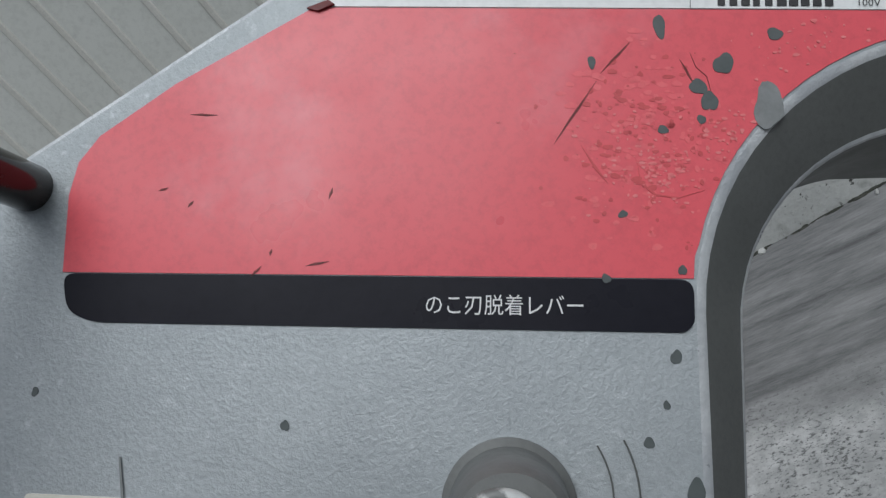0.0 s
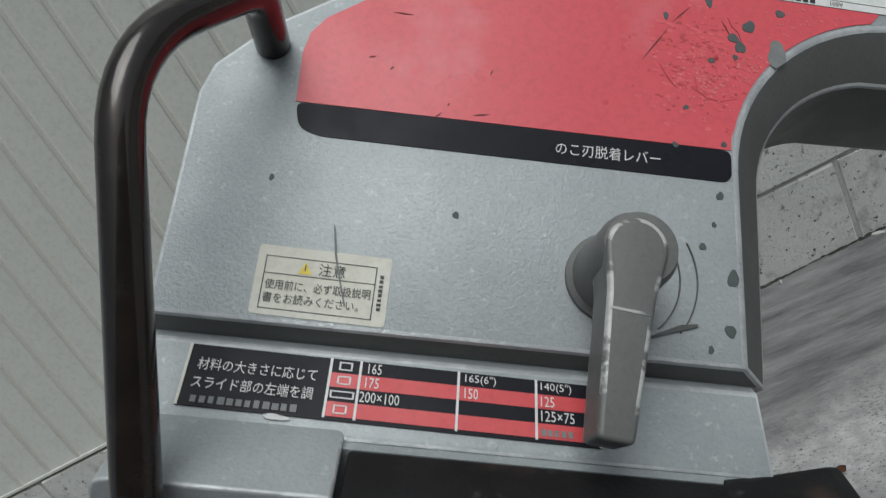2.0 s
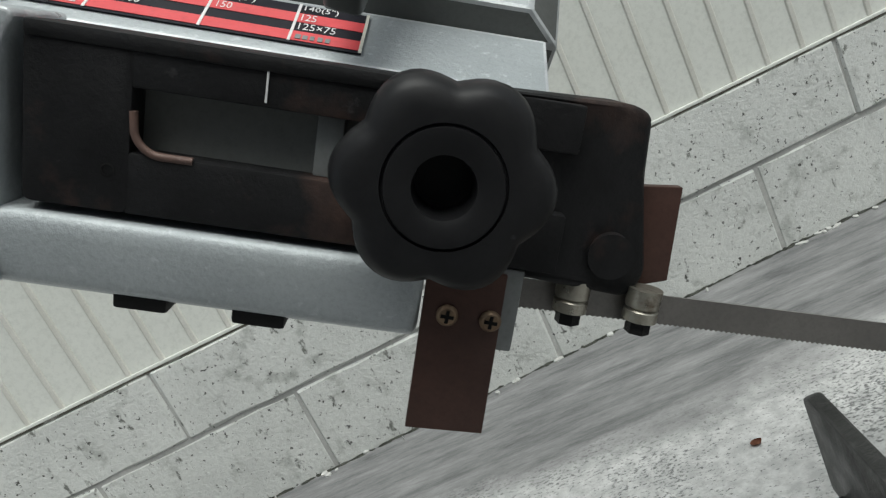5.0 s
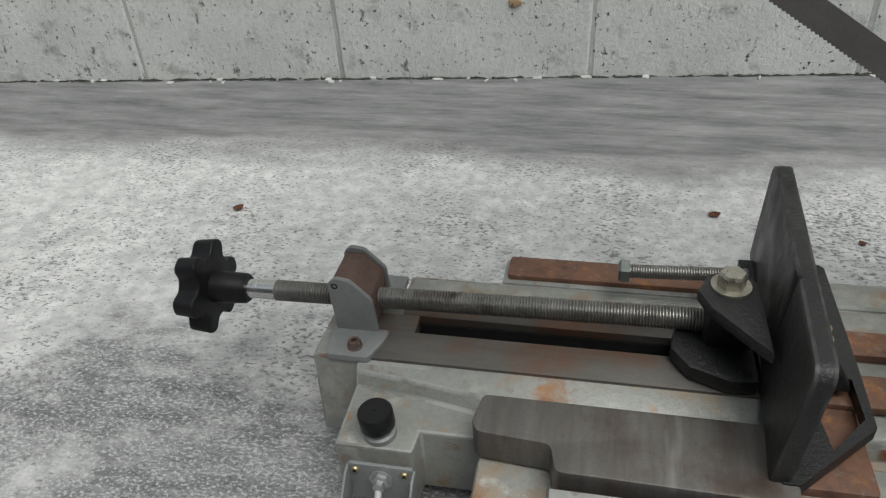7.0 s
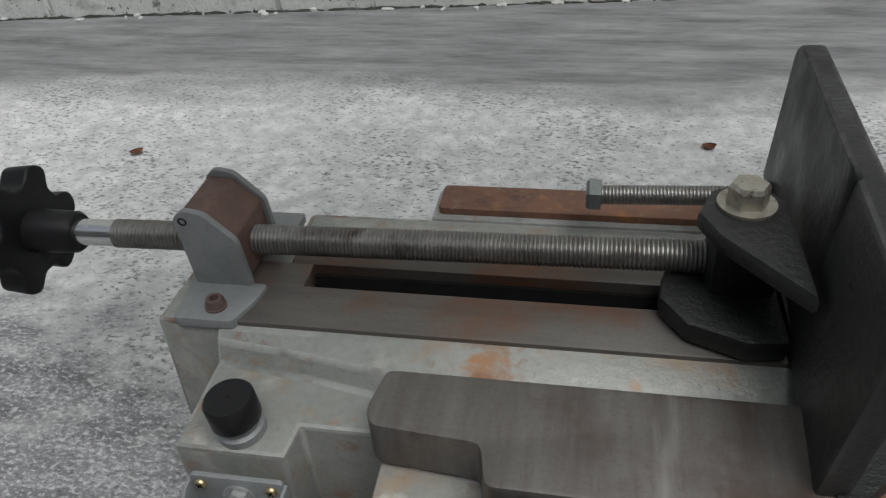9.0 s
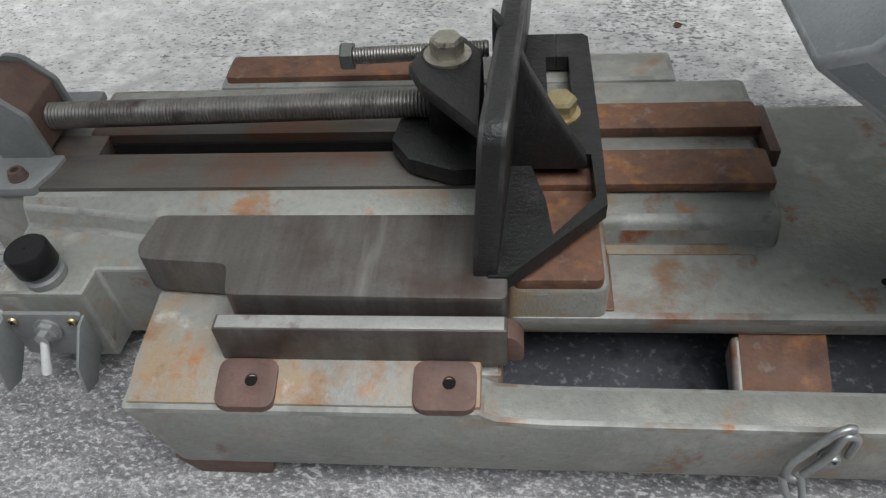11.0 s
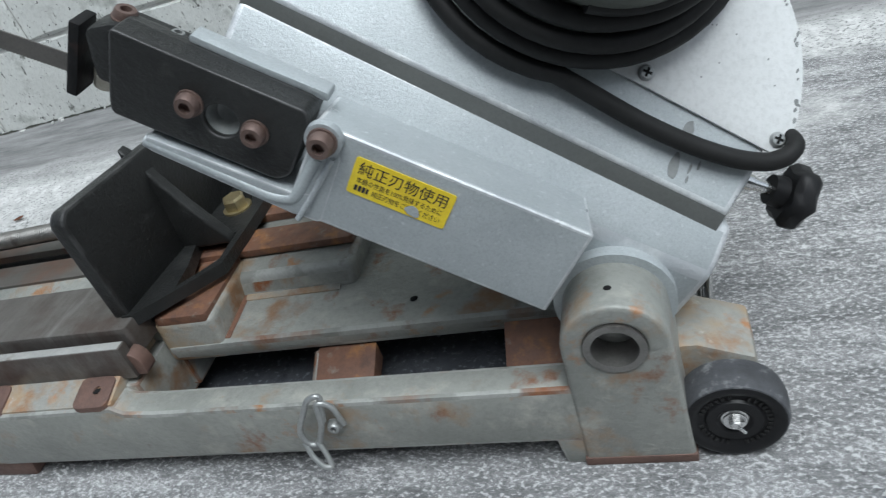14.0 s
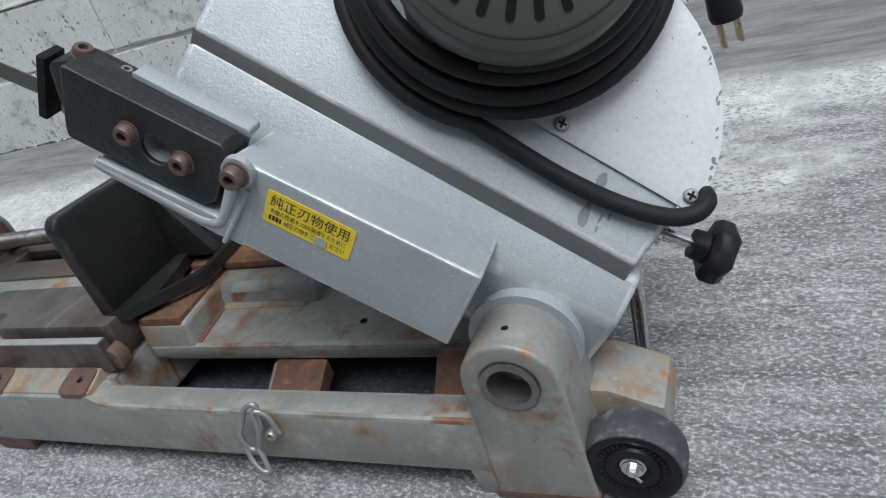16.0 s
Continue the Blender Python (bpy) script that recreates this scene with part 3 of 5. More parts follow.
def leaf(place, size, turn, bend=0.3):
    bm = bmesh.new()
    rows = []
    for k in range(7):
        t = k / 6
        w = size * 0.42 * math.sin(math.pi * min(1, t * 0.93 + 0.07)) ** 0.8
        rows.append([bm.verts.new((size * (t - 0.5), s * w, size * (0.08 + bend * (abs(s) * 0.35 + (t - 0.5) ** 2)))) for s in (-1, -0.5, 0, 0.5, 1)])
    for a, b in zip(rows, rows[1:]):
        for k in range(4):
            bm.faces.new((a[k], a[k + 1], b[k + 1], b[k]))
    bmesh.ops.solidify(bm, geom=bm.faces[:], thickness=0.0004)
    bmesh.ops.transform(bm, matrix=Matrix.Translation(place) @ Matrix.Rotation(turn, 4, "Z"), verts=bm.verts)
    return smooth(bm, 60)


# ---- the band saw ----
saw = thing("band_saw", (0.25, 0.1, GROUND), "grey portable band saw, raised head, rusty cast base", "band saw")


def hex_bolt(name, centre, axis, r, height, material, parent, washer=0.0, label=""):
    """A hexagon head with a chamfer, on a washer where it has one."""
    bm = lathe([(0, 0), (r, 0), (r, height * 0.8), (r * 0.86, height), (0, height)], Vector(centre), axis, 6, 0.3)
    for fc in bm.faces:
        fc.smooth = False
    if washer:
        bm = merge(bm, lathe([(0, -0.0018), (washer, -0.0018), (washer, -0.0002), (r * 0.7, 0.0), (0, 0)], Vector(centre), axis, 28))
    return part(name, bm, material, parent, label)


def button_bolt(name, centre, axis, r, height, material, parent):
    """A round socket head with a hollow."""
    prof = [(0, 0), (r * 1.15, 0), (r * 1.15, height * 0.18), (r, height * 0.2), (r, height * 0.7), (r * 0.84, height),
            (r * 0.48, height), (r * 0.46, height * 0.45), (0, height * 0.4)]
    return part(name, lathe(prof, Vector(centre), axis, 28), material, parent)


def cross_screw(name, centre, axis, r, material, parent):
    to = frame_at(centre, axis, AX_W)
    s = r * 0.16
    plus = [(-s, -r * .6), (s, -r * .6), (s, -s), (r * .6, -s), (r * .6, s), (s, s), (s, r * .6), (-s, r * .6), (-s, s), (-r * .6, s), (-r * .6, -s), (-s, -s)]
    ob = part(name, lathe([(0, 0), (r, 0), (r, r * 0.25), (r * 0.75, r * 0.55), (0, r * 0.62)], Vector(centre), axis, 24), material, parent)
    # dark cross paints the shade of the screw's recess
    part("cross_slot", prism(plus, to, r * 0.5, r * 0.66), "dark", ob)
    return ob


def decal(name, points, to, material, parent, lo=0.0, hi=0.0003, label=""):
    return part(name, prism(points, to, lo, hi), material, parent, label)


def rounded_poly(points, radius, steps=4):
    out = []
    n = len(points)
    for i in range(n):
        a, b, c = (Vector((*points[(i + k) % n], 0)) for k in (-1, 0, 1))
        r = min(radius, (a - b).length * 0.45, (c - b).length * 0.45)
        p, q = b + (a - b).normalized() * r, b + (c - b).normalized() * r
        for k in range(steps + 1):
            t = k / steps
            v = p.lerp(b, t).lerp(b.lerp(q, t), t)
            out.append((v.x, v.y))
    return out


def rect(p0, p1, q0, q1):
    return [(p0, q0), (p1, q0), (p1, q1), (p0, q1)]


def words(name, body, to, p, q, width, height, material, parent, n=0.0006, bold=0.0):
    """Built-in lettering, fitted into width and height with its lower left corner at (p, q)."""
    cu = bpy.data.curves.new("lettering", "FONT")
    cu.body = body
    cu.resolution_u = 2
    cu.offset = bold
    ob = bpy.data.objects.new("lettering", cu)
    scene.collection.objects.link(ob)
    me = bpy.data.meshes.new_from_object(ob.evaluated_get(bpy.context.evaluated_depsgraph_get()))
    bpy.data.objects.remove(ob)
    bpy.data.curves.remove(cu)
    xs, ys = [v.co.x for v in me.vertices], [v.co.y for v in me.vertices]
    x0, y0, kx, ky = min(xs), min(ys), width / (max(xs) - min(xs)), height / (max(ys) - min(ys))
    bm = bmesh.new()
    bm.from_mesh(me)
    bpy.data.meshes.remove(me)
    for v in bm.verts:
        v.co = to(p + (v.co.x - x0) * kx, q + (v.co.y - y0) * ky, n)
    me = bpy.data.meshes.new(name)
    bm.to_mesh(me)
    bm.free()
    me.materials.append(M[material])
    ob = new(name, me)
    ob.parent = under(parent)
    return ob


def bars(name, to, p, q, width, height, count, material, parent, n=0.0005, seed=1):
    """Plain bars in place of writing that cannot be read."""
    rng = random.Random(seed)
    step = width / count
    for k in range(count):
        w = step * rng.uniform(0.55, 0.8)
        part(name, prism(rect(p + step * k, p + step * k + w, q, q + height * rng.uniform(0.85, 1)), to, n - 0.0002, n), material, parent)


def blob(cx, cy, rx, ry, seed, n=20):
    rng = random.Random(seed)
    a2, a3, a5 = (rng.uniform(0, 6.28) for _ in range(3))
    turn = [2 * math.pi * k / n for k in range(n)]
    swell = [0.93 + 0.10 * math.sin(2 * t + a2) + 0.09 * math.sin(3 * t + a3) + 0.04 * math.sin(5 * t + a5) for t in turn]
    return [(cx + rx * r * math.cos(t), cy + ry * r * math.sin(t)) for t, r in zip(turn, swell)]


# ---- base casting ----
def build_base():
    cbox, cprism = functools.partial(box, edge=1), functools.partial(prism, edge=1)
    body = part("base_casting", merge(
        # middle of the bed, sloping sides
        swept((([(0.044, 0.05), (0.044, 0.104), (0.0935, 0.1060), (0.0975, 0.1165), (0.103, 0.1213), (0.1338, 0.1213), (0.1338, 0.05)], -0.075),
               ([(0.044, 0.05), (0.044, 0.104), (0.0875, 0.1060), (0.0920, 0.1160), (0.103, 0.1213), (0.1338, 0.1213), (0.1338, 0.05)], -0.0235),
               ([(0.061, 0.05), (0.061, 0.1045), (0.0870, 0.1060), (0.0915, 0.1160), (0.103, 0.1213), (0.1338, 0.1213), (0.1338, 0.05)], -0.0220),
               ([(0.061, 0.05), (0.061, 0.1045), (0.0790, 0.1065), (0.0850, 0.1165), (0.103, 0.1213), (0.1338, 0.1213), (0.1338, 0.05)], 0.018),
               ([(0.046, 0.05), (0.046, 0.108), (0.080, 0.113), (0.094, 0.117), (0.103, 0.1213), (0.1338, 0.1213), (0.1338, 0.05)], 0.2)), plan_yz, 0.002, 2, 1),
        cprism([(0.100, 0.05), (0.104, 0.1215), (0.131, 0.1215), (0.131, 0.05)], plan_yz, -0.108, 0.004, 0.002),
        cbox(-0.108, -0.055, 0.128, 0.175, 0.05, 0.1212, 0.003),
    ), "base baseedge", saw, "grey painted casting with orange rust")
    part("front_block", cprism([(0.0165, 0.0955), (0.1945, 0.0955), (0.1945, 0.0460), (0.0325, 0.0460)], plan_xz, 0.0035, 0.062, 0.002), "base baseedge", body)
    part("block_top", cprism([(FRONT + 0.003, 0.09), (FRONT + 0.003, 0.0975), (0.004, 0.1035), (0.062, 0.1065), (0.062, 0.09)], plan_yz, 0.019, 0.1850, 0.002), "baserust baserust", body, "grey paint rusting through in brown stains")
    # bed box brought down at the back to block light under the deck
    part("rear_bed", merge(cbox(-0.06, 0.340, 0.152, 0.204, 0.03, 0.1205, 0.004), cbox(0.012, 0.30, 0.202, 0.234, 0.05, 0.122, 0.004)), "base baseedge", body)
    part("riser", cprism([(0.0392, 0.079), (0.0412, 0.116), (0.106, 0.118), (0.106, 0.079)], plan_yz, 0.196, 0.246, 0.006, 4), "baserust baserust", body)
    part("ledge_boss", cprism(rounded_poly([(0.195, 0.100), (0.195, 0.1190), (0.2005, 0.1175), (0.2045, 0.111), (0.2045, 0.100)], 0.003), plan_xz, 0.0085, 0.020, 0.002, 3), "rust rust", body)
    part("rust_seam", prism([(0.043, 0.0925), (0.043, 0.0954), (0.088, 0.0998), (0.088, 0.0965)], plan_yz, 0.2440, 0.2498, 0.0010), "redrust", body)
    part("rust_seam", prism([(0.0780, 0.0965), (0.0780, 0.0987), (0.0850, 0.1000), (0.0850, 0.0965)], plan_yz, 0.2480, 0.3250, 0.0010), "baserust", body)
    part("front_rail", cprism([(0.032, 0.0455), (0.016, 0.0960), (0.184, 0.0960), (0.192, 0.0905), (0.215, 0.0885), (0.50, 0.0850), (0.50, 0.042)], plan_xz, FRONT, 0.004, 0.003), "base baseedge", body)
    part("foot", cprism([(0.026, 0.047), (0.079, 0.047), (0.075, ground_z(0.05, 0.0)), (0.036, ground_z(0.05, 0.0))], plan_xz, FRONT + 0.0015, 0.05, 0.002), "rust rust", body)
    part("foot", cprism([(0.472, 0.044), (0.492, 0.044), (0.492, GROUND), (0.475, GROUND)], plan_xz, FRONT + 0.0006, 0.03, 0.002), "base baseedge", body)
    part("pivot_ear", holed([(0.4870, GROUND), (0.5485, GROUND)] + arc(0.5170, 0.1135, 0.0282, 0, 180, 20), (0.5168, 0.1140), 0.0160, plan_xz, FRONT - 0.001, 0.034, 0.0028, 3, 1), "base base", body)
    part("foot", box(0.4862, 0.5492, FRONT - 0.0018, 0.0345, GROUND, GROUND + 0.0065, 0.0012), "rust", body)
    part("deck", merge(cprism([(0.0395, 0.080), (0.0385, 0.094), (0.10, 0.100), (0.20, 0.103), (0.20, 0.074)], plan_yz, 0.1985, 0.50, 0.004), cprism([(0.082, 0.096), (0.088, 0.1125), (0.104, 0.1165), (0.20, 0.1165), (0.20, 0.09)], plan_yz, 0.205, 0.337, 0.005, 3)), "base baseedge", body)
    # unseen skirt added at the back to keep light from the openings
    part("rear_shade_skirt", cbox(0.35, 0.50, 0.192, 0.200, 0.03, 0.10, 0.003), "base baseedge", body)
    part("crossbar", cprism([(0.0, 0.056), (0.042, 0.0775), (0.042, 0.062), (0.0, 0.046)], plan_yz, 0.3085, 0.3545, 0.003, 3), "base baseedge", body)
    part("rust_patch", prism([(0.0005, 0.0566), (0.0425, 0.0783), (0.0425, 0.0640), (0.0005, 0.0480)], plan_yz, 0.3125, 0.3552, 0.0008), "redrust", body)
    part("crossbar", cprism([(0.0, 0.058), (0.042, 0.090), (0.042, 0.064), (0.0, 0.048)], plan_yz, 0.445, 0.490, 0.002), "redrust redrust", body)
    part("wheel_arm", cprism([(0.530, 0.040), (0.530, 0.077), (0.556, 0.077), (0.586, 0.064), (0.588, 0.046), (0.56, 0.038)], plan_xz, 0.016, 0.060, 0.0025, 2), "baserust baserust", body)
    # machined and rusted faces, each lying a little proud
    plate = [(0.014, 0.052), (0.018, 0.044), (0.0625, 0.0405), (0.0665, 0.0215), (0.197, 0.0195), (0.197, 0.074), (0.018, 0.0745)]
    part("bed_pad", prism(rounded_poly(plate, 0.004), flat, 0.108, 0.132, 0.0015), "machined", body, "brown machined pad with pale streaks")
    part("bed_ledge", box(0.063, 0.197, 0.0055, 0.0145, 0.100, 0.1265, 0.0012), "machined", body)
    part("ledge_top", box(0.0645, 0.1955, 0.0064, 0.0136, 0.1262, 0.1269, 0.0003), "paleiron", body, "bright worn top of the ledge")
    for x0, x1 in ((0.062, 0.0905), (0.154, 0.183)):
        middle = ((x0 + x1) / 2 + 0.002, -0.005)
        foot = part("bolt_pad", holed(rounded_poly(rect(x0, x1, FRONT + 0.0004, 0.0052), 0.006), middle, 0.0029, lambda p, q, r: Vector((p, q, r + 0.27 * (q + 0.005))), 0.092, 0.1022, 0.0007), "rust", body)
        # dark disc gives the open hole its shade
        part("bolt_hole", lathe([(0, 0), (0.0030, 0), (0.0030, 0.0004)], (*middle, 0.1014), (0, 0, 1), 20), "dark", foot)
    # bed top: two strips beside the open slot
    part("bed_strip", prism(rounded_poly(rect(-0.074, 0.2, 0.1045, 0.1340), 0.003), flat, 0.118, 0.1238, 0.001), "bedtop", body, "brown machined strip, rusting")
    part("bed_strip", prism(rounded_poly(rect(0.2005, 0.3355, 0.1045, 0.1330), 0.003), flat, 0.118, 0.1238, 0.001), "redrust", body, "red-brown rusted strip")
    part("bed_strip", prism(rounded_poly(rect(-0.054, 0.2, 0.1518, 0.176), 0.003), flat, 0.117, 0.1238, 0.001), "bedtop", body)
    part("bed_strip", prism(rounded_poly(rect(0.2005, 0.3385, 0.1518, 0.176), 0.003), flat, 0.117, 0.1238, 0.001), "redrust", body)
    part("slot_end", box(-0.074, -0.041, 0.1335, 0.1525, 0.112, 0.1237, 0.001), "bedtop", body)
    part("slot_end", box(0.3375, 0.3435, 0.1305, 0.172, 0.112, 0.1237, 0.001), "rust", body)
    # near-black sheets added in the slot put its shade into colour
    part("slot_floor_shade", box(-0.058, 0.19, 0.129, 0.154, 0.05, 0.07, 0.0), "dark", body)
    part("slot_wall_shade", box(-0.057, 0.190, 0.1500, 0.1526, 0.07, 0.1175), "dark", body)
    part("back_strip", prism(rounded_poly(rect(0.016, 0.165, 0.2065, 0.2315), 0.004), flat, 0.117, 0.1262, 0.001), "redrust", body)
    part("rust_pad", prism(rounded_poly([(0.199, 0.0415), (0.243, 0.0415), (0.243, 0.105), (0.199, 0.105)], 0.004), flat, 0.110, 0.1195, 0.001), "redrust", body)
    # proud dark disc paints the shade of an oil hole
    part("oil_hole_disc", lathe([(0, 0.0006), (0.0020, 0.0006), (0.0028, 0.0)], (0.384, 0.061, 0.0964), (0, 0, 1), 16), "dark", body)
    # pivot tube; a shallow pale disc stands for the light inside it
    pin = part("pivot_tube", lathe([(0.0122, 0.03), (0.0122, -0.001), (0.0162, -0.001), (0.0162, 0.03)], (0.5168, FRONT - 0.0012, 0.1140), (0, 1, 0), 40), "steel", body, "bare steel tube in the pivot ear")
    part("tube_light_disc", lathe([(0, 0.016), (0.0123, 0.016), (0.0123, 0.014)], (0.5168, FRONT, 0.1140), (0, 1, 0), 32), "galv", pin)
    # proud dark disc in place of the grease hole's shade
    part("grease_hole_disc", lathe([(0, 0.0006), (0.0014, 0.0006), (0.0022, 0.0)], (0.5175, -0.004, 0.1415), (0.05, 0, 1), 16), "dark", body)
    # added sheet: paints the shaded ground seen through the openings
    part("under_deck_shade", box(0.13, 0.5, 0.012, 0.195, 0.0335, 0.0365, 0.0006), "opening_shade", body, "dark blue-grey sheet with pale specks, added as the shade under the openings")
    part("stay_rod", merge(rod((0.565, 0.085, 0.030), (0.571, 0.088, 0.125), 0.0028, 14), rod((0.560, 0.087, 0.030), (0.566, 0.090, 0.125), 0.0022, 14)), "bright", body)
    return body


build_base()
base = saw


def build_wheel():
    c = Vector((0.5700, FRONT + 0.011, 0.0505))
    wheel = part("wheel", lathe([(0.0255, -0.0102), (0.0268, -0.0098), (0.0281, -0.0065), (0.0285, -0.002), (0.0285, 0.006), (0.0275, 0.010), (0.0225, 0.0105)], c, (0, 1, 0), 48), "tyre", base, "black rubber wheel, scuffed grey tread")
    part("rim", lathe([(0, -0.008), (0.008, -0.008), (0.0095, -0.0095), (0.0145, -0.0095), (0.0155, -0.008), (0.0195, -0.0088), (0.0215, -0.0102), (0.0240, -0.0106), (0.0260, -0.0101), (0.0262, -0.0080), (0.0226, 0.0102), (0, 0.0102)], c, (0, 1, 0), 40), "plastic", wheel)
    marks = []
    for n in range(34):
        a = 2 * math.pi * n / 34
        if n % 9 > 6:
            continue
        out, along = Vector((math.cos(a), 0, math.sin(a))), Vector((-math.sin(a), 0, math.cos(a)))
        marks.append(prism(rect(-0.0007, 0.0007, 0.0166, 0.0190), lambda p, q, r, out=out, along=along: c + along * p + out * q + Vector((0, r, 0)), -0.0096, -0.0080, 0.0))
    part("embossing", merge(*marks), "rubber", wheel)["kind"] = "stuff"
    hub = part("axle_nut", lathe([(0, -0.0095), (0.0062, -0.0095), (0.0062, -0.0085), (0.0072, -0.0080), (0, -0.0078)], c, (0, 1, 0), 24), "bright", wheel)
    part("axle_end", merge(lathe([(0, 0), (0.0034, 0), (0.0034, 0.0028), (0.0026, 0.0036), (0, 0.0036)], c + Vector((0, -0.0094, 0)), (0, -1, 0), 6),
                           tube([c + Vector((0.0015, -0.013, -0.001)), c + Vector((0.0045, -0.0135, -0.0045))], 0.0011, 10)), "bright", hub)


build_wheel()


def build_catch():
    x, y = 0.3415, FRONT - 0.001
    pin = button_bolt("catch_bolt", (x, y, 0.0705), (0, -1, 0), 0.0042, 0.005, "galv", base)
    a = [(x - 0.004, y - 0.004, 0.078), (x + 0.002, y - 0.003, 0.0995), (x - 0.006, y - 0.005, 0.0985), (x - 0.021, y - 0.008, 0.074), (x - 0.019, y - 0.008, 0.062), (x - 0.013, y - 0.007, 0.060),
         (x - 0.004, y - 0.006, 0.078), (x - 0.002, y - 0.005, 0.096), (x + 0.006, y - 0.003, 0.090), (x + 0.007, y - 0.002, 0.072)]
    part("wire_loop", tube(rounded(a, 0.006, 4), 0.0019, 10), "galv", pin, "bent galvanised wire loop")
    b = [(x - 0.021, y - 0.008, 0.064), (x - 0.018, y - 0.012, 0.055), (x - 0.012, y - 0.014, 0.047), (x - 0.008, y - 0.012, 0.045), (x - 0.010, y - 0.009, 0.055), (x - 0.013, y - 0.007, 0.064)]
    part("wire_hook", tube(rounded(b, 0.004, 4), 0.0018, 10), "galv", pin)


build_catch()


def build_switch():
    plate = part("switch_plate", prism(rounded_poly(rect(-0.062, -0.020, 0.070, 0.1035), 0.002), plan_xz, 0.031, 0.0335, 0.0006), "bracket", base)
    for x, lean in ((-0.0625, -0.010), (-0.0195, 0.002)):
        tab = [(0.033, 0.101), (0.026, 0.100), (0.010, 0.086), (0.006, 0.070), (0.016, 0.066), (0.033, 0.078)]
        part("guard_tab", prism(tab, plan_yz, x - 0.0008, x + 0.0008, 0.0004), "bracket", plate)
    for x in (-0.0575, -0.0255):
        cross_screw("plate_screw", (x, 0.0308, 0.0985), (0, -1, 0), 0.0027, "zinc", plate)
    nut = part("switch_nut", merge(lathe([(0, 0), (0.0075, 0), (0.0075, 0.0016), (0, 0.0016)], (-0.041, 0.0309, 0.092), (0, -1, 0.1), 24),
                                   lathe([(0, 0.0016), (0.0058, 0.0016), (0.0058, 0.0042), (0.0038, 0.0046), (0.0038, 0.0085), (0, 0.0088)], (-0.041, 0.0309, 0.092), (0, -1, 0.1), 6)), "galv", plate)
    part("toggle", lathe([(0, 0), (0.0020, 0), (0.0028, 0.017), (0.0024, 0.0185), (0, 0.0188)], (-0.041, 0.024, 0.091), (-0.05, -0.55, -0.85), 16), "cover", nut, "bright toggle lever")
    neck = part("cap_neck", lathe([(0, 0), (0.0108, 0), (0.0108, 0.004), (0.0090, 0.005), (0.0090, 0.012), (0, 0.012)], (-0.047, 0.056, 0.1045), (-0.06, -0.05, 1), 28), "bracket", base)
    cap = part("cap", lathe([(0, 0), (0.0106, 0), (0.0114, 0.001), (0.0114, 0.0125), (0.0104, 0.0138), (0, 0.0140)], (-0.0476, 0.0555, 0.1135), (-0.06, -0.05, 1), 36), "plastic", neck, "black round plastic cap")
    part("cap_mark", lathe([(0, 0), (0.0009, 0), (0, 0.0003)], (-0.0484, 0.0548, 0.12752), (-0.06, -0.05, 1), 10), "dark", cap)


build_switch()


# ---- vise ----
def threaded(a, b, r, pitch, depth, steps=20):
    n = (Vector(b) - Vector(a)).length
    prof = [(0, 0)]
    k = int(n / pitch)
    for i in range(k):
        prof += [(r - depth, pitch * i), (r, pitch * (i + 0.35)), (r, pitch * (i + 0.6))]
    prof += [(r - depth, n), (0, n)]
    return lathe(prof, a, Vector(b) - Vector(a), steps)


